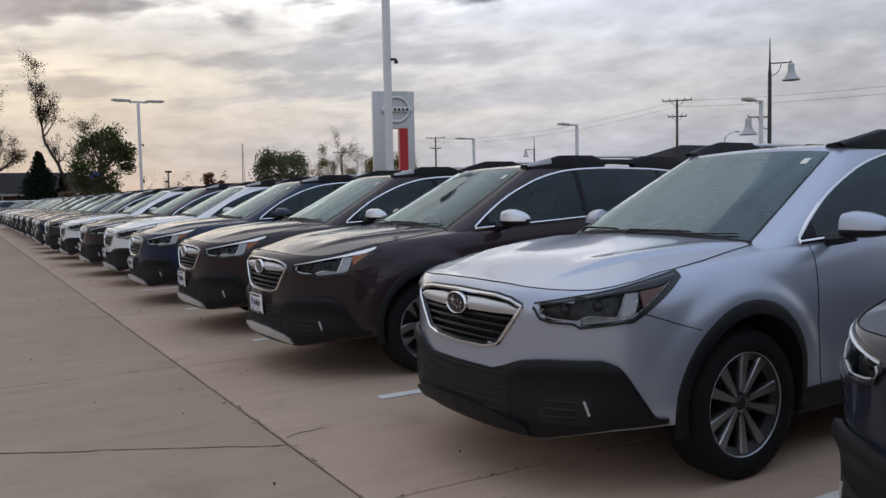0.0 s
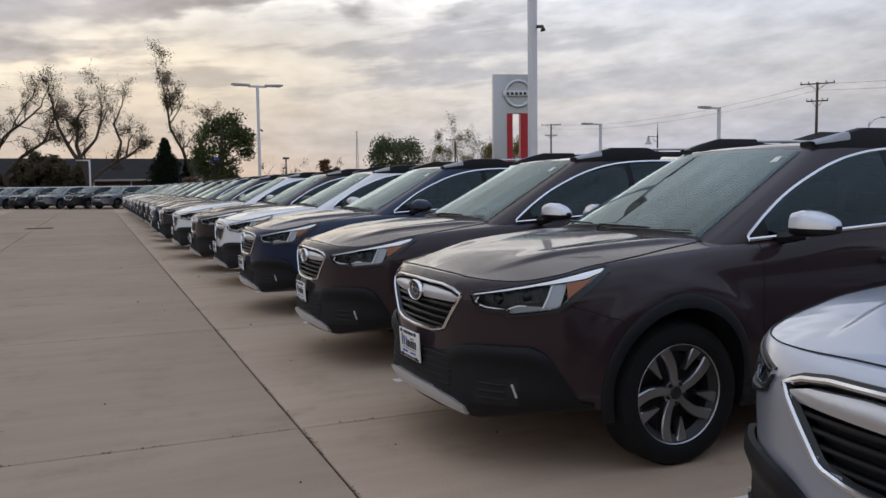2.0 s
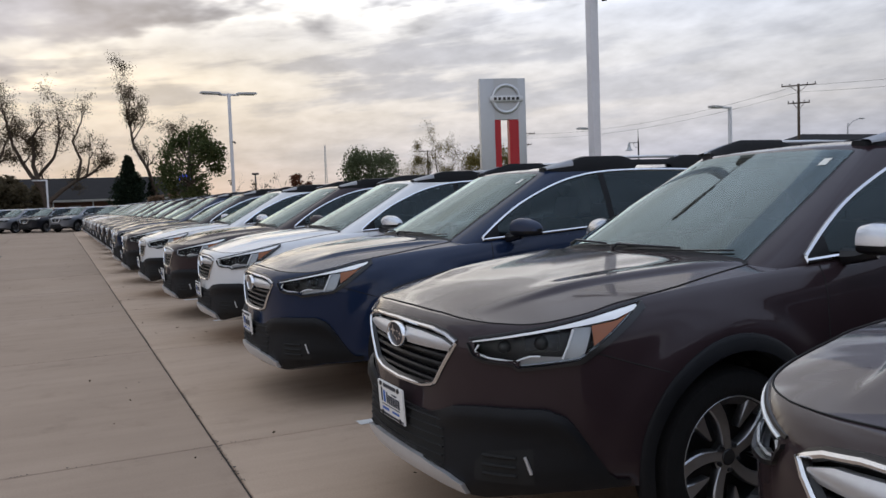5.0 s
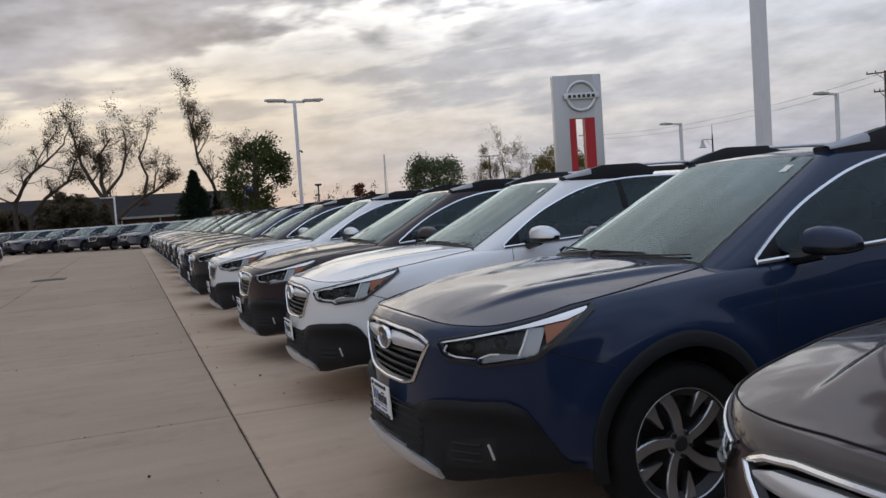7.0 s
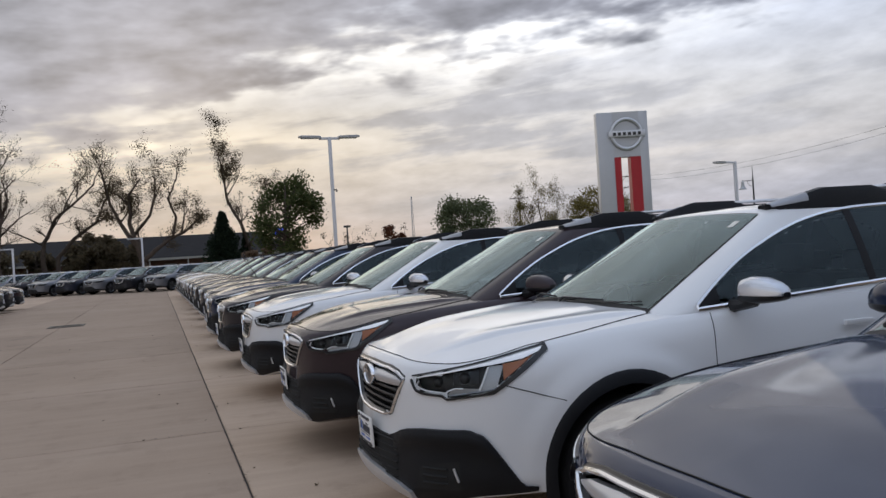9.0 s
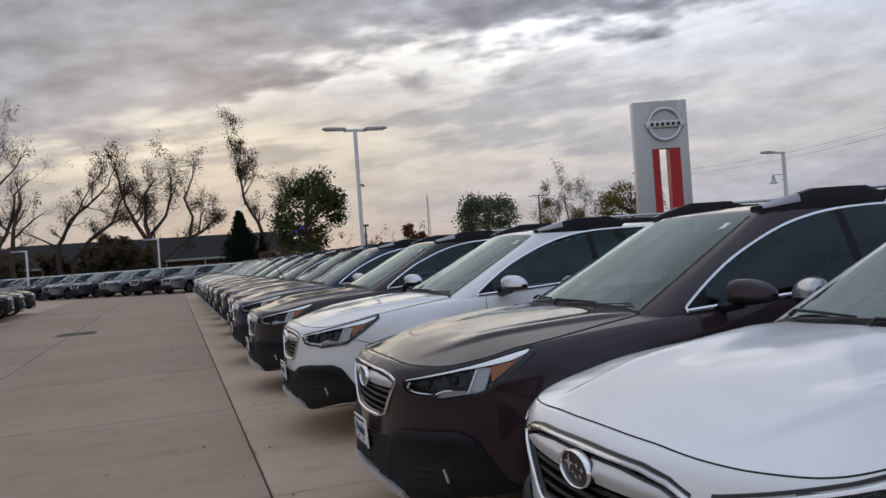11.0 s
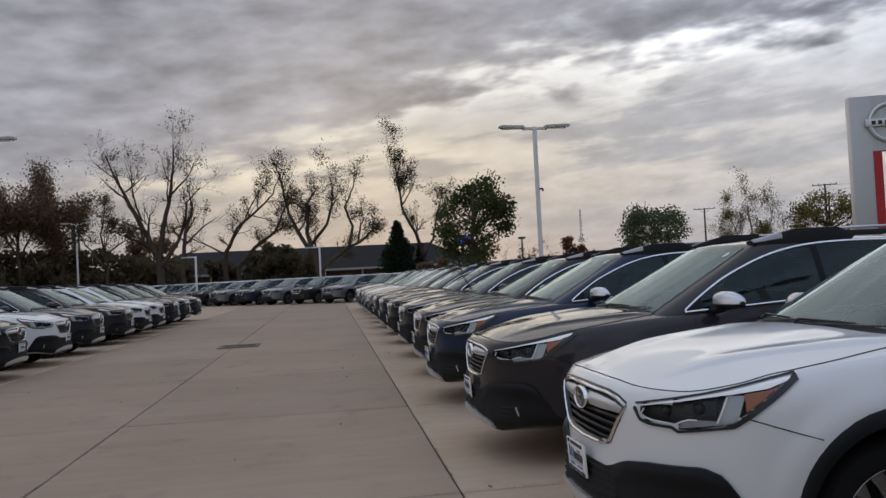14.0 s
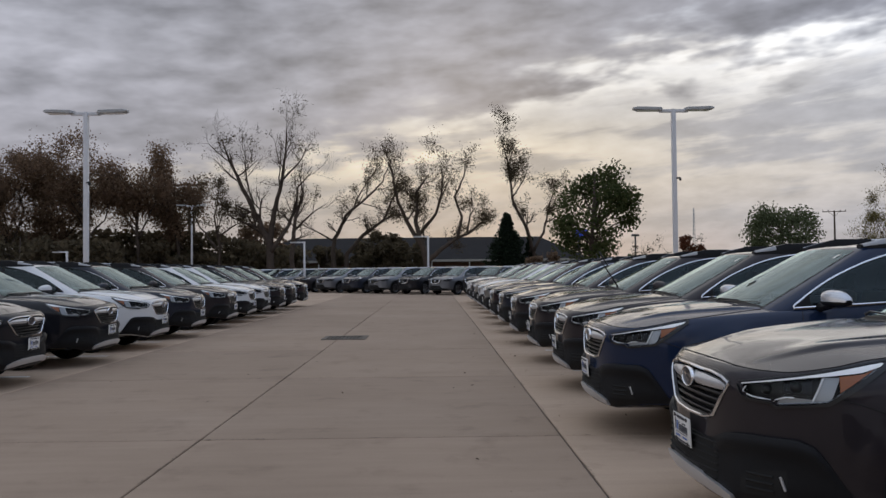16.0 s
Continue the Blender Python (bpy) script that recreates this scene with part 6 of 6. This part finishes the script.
tree(-12.7, 85.0, "large bare tree with forking limbs",
     [([(0, -0.1), (-0.1, 4.2), (-0.9, 6.4), (-2.2, 9.4), (-3.2, 12.0), (-4.0, 14.2)], 0.36, 0.03), ([(-0.1, 4.2), (0.2, 7.0), (0.9, 10.0), (1.4, 12.6), (1.3, 15.2)], 0.26, 0.03),
      ([(0, 3.6), (1.2, 5.4), (2.0, 7.6), (2.2, 9.6), (3.4, 11.0)], 0.20, 0.03), ([(-0.4, 5.0), (-2.0, 6.2), (-4.2, 7.4)], 0.13, 0.02), ([(0.9, 10.2), (2.4, 12.2), (3.0, 13.4)], 0.09, 0.02),
      ([(-1.5, 8.0), (-2.0, 10.6), (-2.0, 13.6)], 0.10, 0.02), ([(1.7, -0.1), (1.8, 4.0), (2.0, 6.6), (2.6, 9.0), (2.4, 10.8)], 0.24, 0.03), ([(1.9, 5.6), (3.4, 7.2), (4.6, 8.0)], 0.10, 0.02)],
     F_UMBER, 0.012, 0.11, 24, depth=3, kids=4, clump=0.2, sub=2.0, zs=0.87)
tree(-17.2, 86.0, "slender tree with drooping brown leaves",
     [([(0, -0.1), (0.1, 4.0), (-0.3, 7.0), (0.3, 10.0)], 0.16, 0.02), ([(0, 3.8), (-1.6, 6.0), (-2.6, 8.4)], 0.10, 0.02), ([(0, 5), (1.4, 6.2), (2.2, 6.6)], 0.08, 0.02)], F_UMBER, 0.16, 0.115, 25, depth=3, clump=0.22, sub=1.6)
tree(31.6, 72.3, "bare upright tree with a few yellow leaves",
     [([(0, -0.1), (0, 2.2), (0.2, 5.0), (0.1, 7.4)], 0.13, 0.02), ([(0, 1.8), (-0.9, 3.8), (-1.6, 6.2)], 0.09, 0.015), ([(0, 1.8), (1.0, 3.8), (1.7, 6.0)], 0.09, 0.015), ([(0, 2.4), (-1.6, 3.4), (-2.6, 4.4)], 0.06, 0.012), ([(0, 2.4), (1.7, 3.6), (2.5, 4.6)], 0.06, 0.012)],
     F_YELLOW, 0.08, 0.07, 26, clump=0.2, depth=3, kids=5, sub=1.3, up=0.2, zs=0.72)
tree(31.0, 118.0, "low bare thicket tree", [([(0, -0.1), (0, 2.0), (0.3, 4.8)], 0.08, 0.012), ([(0, 1.2), (-1.4, 3.4), (-2.2, 4.6)], 0.06, 0.01), ([(0, 1.2), (1.6, 3.6), (2.4, 4.6)], 0.06, 0.01)], F_UMBER, 0.08, 0.16, 27, clump=0.2, sub=1.4, up=0.3)
tree(24.4, 116.0, "low bare thicket tree", [([(0, -0.1), (0, 2.0), (0.2, 4.6)], 0.08, 0.012), ([(0, 1.2), (-1.5, 3.2), (-2.4, 4.2)], 0.06, 0.01), ([(0, 1.2), (1.6, 3.4), (2.6, 4.2)], 0.06, 0.01)], F_UMBER, 0.06, 0.16, 28, clump=0.2, sub=1.4, up=0.3)

# the wood along the lot's far side
rng = np.random.default_rng(40)
WOOD = [(-21.5, 90, 10.2), (-24.5, 88, 11.2), (-28, 86, 11.8), (-31, 88, 11.2), (-34.5, 86, 12.0), (-38, 87, 11.0), (-41.5, 84, 11.6), (-46, 82, 11.4), (-52, 80, 12.5), (-58, 76, 12)]
for i, (x, y, h) in enumerate(WOOD):
    lim = [([(0, -0.1), (rng.normal(0, 0.2), h * 0.35), (rng.normal(0, 0.5), h * 0.65), (rng.normal(0, 0.8), h)], 0.20, 0.03)]
    for _ in range(5):
        s = rng.choice([-1, 1])
        z0 = h * rng.uniform(0.36, 0.58)
        lim.append(([(0, z0), (s * rng.uniform(0.6, 1.3), z0 + h * 0.15), (s * rng.uniform(1.2, 2.6), z0 + h * rng.uniform(0.28, 0.42))], 0.09, 0.02))
    tree(x, y, "tall woodland tree with thinning brown leaves", lim, F_BROWN, 0.22 if i < 6 else 0.12, 0.14, 50 + i, depth=3, kids=4, clump=0.42, sub=1.7, zs=(0.95 if i < 3 else 0.86 if i < 6 else 0.74), group="woodland trees")
for i, (x, y, h, r, m) in enumerate([(-19, 92, 3.6, 2.6, F_HEDGE), (-23, 90, 4.6, 3.0, F_HEDGE), (-27, 84, 4.6, 3.2, F_HEDGE), (-31.5, 82, 4.8, 3.2, F_HEDGE), (-36, 80, 4.6, 3.2, F_HEDGE), (-41, 78, 4.8, 3.4, F_HEDGE), (-46.5, 76, 4.6, 3.4, F_BROWN), (-52, 73, 5, 3.6, F_BROWN),
                                     (-5.5, 102, 5.0, 2.6, F_HEDGE), (-14.5, 100, 4.4, 3.0, F_HEDGE), (-2, 101, 4.6, 2.2, F_HEDGE), (-10.5, 103, 4.2, 2.0, F_HEDGE), (-4.6, 104, 5.8, 2.4, F_HEDGE), (-16.5, 101, 7.0, 3.4, F_BROWN)]):
    full_crown(x, y, "dark overgrown shrub at the edge of the lot", 0.1, h, r, m, 3000, 0.34, 80 + i, 30, name="shrub", group="edge shrubs")
rng = np.random.default_rng(61)
cs = []
for _ in range(22000):
    x = rng.uniform(-75, -13)
    top = 5.2 + 1.3 * noise.noise(Vector((x * 0.23, 1.0, 0))) + 0.6 * noise.noise(Vector((x * 0.9, 4.0, 0))) - max(0, (x + 20) * 0.25)
    cs.append((x, 95 + rng.uniform(-1.6, 1.6) - (x + 13) * -0.28, rng.uniform(0, 1) ** 0.8 * max(1.2, top)))
me = leaves_mesh(cs, 0.42, rng)
me.materials.append(F_HEDGE)
tagged(new("hedge", me), "dark overgrown hedge behind the lot", "hedge", kind="stuff")
rng = np.random.default_rng(77)
cs = []
for _ in range(16000):
    a = radians(rng.uniform(-75, 80))
    d = rng.uniform(170, 230)
    hh = 3.2 + 2.2 * noise.noise(Vector((a * 9, 0, 0))) + 1.0 * noise.noise(Vector((a * 31, 3, 0)))
    cs.append((d * math.sin(a), d * math.cos(a) + 10, abs(rng.normal(0, 0.5)) * max(1.0, hh)))
me = leaves_mesh(cs, 1.0, rng)
me.materials.append(F_OLIVE)
tagged(new("far_woods", me), "far line of trees and bushes along the horizon", "trees", kind="stuff")

# ---- small things on the ground ----
drain = thing("drain_grate", "rusty iron drain grate set in the concrete", "drain")
drain.matrix_basis = pose(-1.40, 36.3, 0.0)
bm = bmesh.new()
for a, b, c, d in ((0, -0.42, 0.94, 0.10), (0, 0.42, 0.94, 0.10), (-0.42, 0, 0.10, 0.74), (0.42, 0, 0.10, 0.74)):
    box(bm, a, b, 0.004, c, d, 0.02)
part("frame", bm, M_IRON, drain)
for i in range(9):
    bm = bmesh.new()
    box(bm, -0.32 + i * 0.08, 0, 0.002, 0.035, 0.76, 0.02)
    part("bar", bm, M_IRON, drain)
# black plate at ground level stands in for the shade down the drain
bm = bmesh.new()
box(bm, 0, 0, -0.003, 0.9, 0.9, 0.008)
part("pit", bm, M_MATTE, drain)

twig = bmesh.new()
tube(twig, [(1.64, 4.96, 0.012), (1.73, 5.00, 0.016), (1.81, 5.01, 0.012), (1.91, 5.03, 0.014)], [0.002, 0.003, 0.0025, 0.0015], 5)
tagged(part("twig", twig, M_BARK), "thin dry twig on the concrete", "twig")
crack_rng = np.random.default_rng(3)
crack_v, crack_f = [], []
x, y = 1.60, 4.86
for q in range(60):
    w = crack_rng.uniform(0.003, 0.008)
    crack_v += [(x, y - w, 0.0035), (x, y + w, 0.0035)]
    if q:
        b = 2 * q
        crack_f.append((b - 2, b - 1, b + 1, b))
    x -= 0.05
    y += 0.028 + crack_rng.normal(0, 0.006)
me = bpy.data.meshes.new("crack")
me.from_pydata(crack_v, [], crack_f)
me.materials.append(M_JOINT)
tagged(new("crack", me), "thin dark crack across a concrete slab", "crack", kind="structure")
rng = np.random.default_rng(5)
cs = [(rng.uniform(-12, 2.6), rng.uniform(-2, 62), 0.012) for _ in range(150)] + [(1.6 + rng.normal(0, 0.5), rng.uniform(2, 60), 0.012) for _ in range(80)]
v, f = [], []
for x, y, z in cs:
    s = rng.uniform(0.006, 0.018)
    a = rng.uniform(0, 6.28)
    b = len(v)
    for q in range(5):
        t = a + q * 1.2566
        v.append((x + s * math.cos(t) * rng.uniform(0.5, 1.2), y + s * math.sin(t) * rng.uniform(0.4, 1.2), z + rng.uniform(-0.006, 0.012)))
    f.append((b, b + 1, b + 2, b + 3, b + 4))
me = bpy.data.meshes.new("fallen_leaves")
me.from_pydata(v, [], f)
me.materials.append(leaf_mat("dead_leaves", (0.03, 0.02, 0.012), (0.09, 0.06, 0.03)))
tagged(new("fallen_leaves", me), "small dead leaves scattered on the concrete", "leaves", kind="stuff")

# crumbs of dirt and filler along the joints
rng = np.random.default_rng(19)
v, f = [], []
spots = [(x + rng.normal(0, 0.009), rng.uniform(1.5, 46)) for x in (1.622, -1.52) for _ in range(1700)]
spots += [(rng.uniform(-6.5, 3.6), y + rng.normal(0, 0.009)) for y in (3.81, 7.45, 11.11, 14.76, 18.38, 21.90, 25.68, 29.70, 33.6) for _ in range(260)]
lump = [noise.noise(Vector((x * 2.3, y * 2.3, 0))) for x, y in spots]
for (x, y), k in zip(spots, lump):
    if k < -0.12:
        continue
    s = rng.uniform(0.003, 0.008) * (1 + 1.2 * max(0, k))
    b = len(v)
    a = rng.uniform(0, 6.28)
    for q in range(5):
        t = a + q * 1.2566
        v.append((x + s * math.cos(t) * rng.uniform(0.5, 1.3), y + s * math.sin(t) * rng.uniform(0.5, 1.3), 0.0035 + rng.uniform(0, 0.003)))
    f.append((b, b + 1, b + 2, b + 3, b + 4))
me = bpy.data.meshes.new("joint_dirt")
me.from_pydata(v, [], f)
me.materials.append(M_JOINT)
tagged(new("joint_dirt", me), "dark dirt and crumbs along the concrete joints", "dirt", kind="stuff")

# stall lines
def stall_line(x0, x1, y):
    bm = bmesh.new()
    quad_grid(bm, [[Vector((x, y + d, 0.004)) for d in (-0.05, 0.05)] for x in np.linspace(x0, x1, 12)])
    tagged(part("stall_line", bm, M_LINE), "worn white stall line painted on concrete", "line", "stall lines", "structure")


for y in (2.7, 5.52, 8.30, 11.10, 13.85, 16.5, 19.1, 21.9, 24.7, 27.5, 30.2, 33.1, 36.0, 38.9, 41.8, 44.7, 47.6, 50.5, 53.4):
    stall_line(2.51, 7.4, y)
for y in (30.2, 33.0, 35.8, 38.6, 41.4, 43.8, 46.0, 48.5, 51.1):
    stall_line(-10.4, -5.22, y)

# ---- concrete slabs, each with its own edge ----
XJ = [-33.5, -30.3, -27.1, -23.9, -20.7, -17.5, -14.35, -11.15, -7.95, -4.72, -1.52, 1.622, 4.8, 8.0, 11.2, 14.4]
YJ = [-16.0, -12.5, -9.0, -7.2, -3.5, 0.15, 3.81, 7.45, 11.11, 14.76, 18.38, 21.90, 25.68, 29.70, 33.6, 37.9, 41.9, 45.9, 49.9, 53.9, 57.9, 61.9, 65.9, 69.9, 73.9, 77.9, 81.9, 85.9, 89.9]
GAP, TH = 0.014, 0.10
slab_cache = {}
rest_v, rest_f = [], []


def slab_shape(w, d):
    """A slab with slightly rounded, uneven edges."""
    b = 0.006
    o = [(-w / 2, -d / 2), (w / 2, -d / 2), (w / 2, d / 2), (-w / 2, d / 2)]
    i = [(-w / 2 + b, -d / 2 + b), (w / 2 - b, -d / 2 + b), (w / 2 - b, d / 2 - b), (-w / 2 + b, d / 2 - b)]
    v = [(x, y, -TH) for x, y in o] + [(x, y, -b) for x, y in o] + [(x, y, 0) for x, y in i]
    f = [(8, 9, 10, 11)]
    for k in range(4):
        n = (k + 1) % 4
        f += [(k, n, 4 + n, 4 + k), (4 + k, 4 + n, 8 + n, 8 + k)]
    return v, f


rng = np.random.default_rng(8)
for j in range(len(YJ) - 1):
    for i in range(len(XJ) - 1):
        w, d = XJ[i + 1] - XJ[i] - GAP, YJ[j + 1] - YJ[j] - GAP
        cx, cy, cz = (XJ[i] + XJ[i + 1]) / 2, (YJ[j] + YJ[j + 1]) / 2, rng.uniform(-0.002, 0.001)
        v, f = slab_shape(w, d)
        if XJ[i] > -15 and XJ[i + 1] < 11.5 and -6 < YJ[j] < 75:
            # slabs in the stalls take the lighter tone
            slab_mat = M_STALL if XJ[i] > 1.6 or XJ[i] < -4.8 else M_CONC
            key = (round(w, 3), round(d, 3), slab_mat.name)
            if key not in slab_cache:
                me = bpy.data.meshes.new("slab")
                me.from_pydata(v, [], f)
                me.materials.append(slab_mat)
                slab_cache[key] = me
            ob = new("slab", slab_cache[key])
            ob.location = (cx, cy, cz)
            ob.parent = lot
        else:
            n = len(rest_v)
            rest_v += [(x + cx, y + cy, z + cz) for x, y, z in v]
            rest_f += [tuple(n + q for q in p) for p in f]
me = bpy.data.meshes.new("far_slabs")
me.from_pydata(rest_v, [], rest_f)
me.materials.append(M_CONC)
ob = new("far_slabs", me)
ob.parent = lot
tagged(ob, kind="stuff")
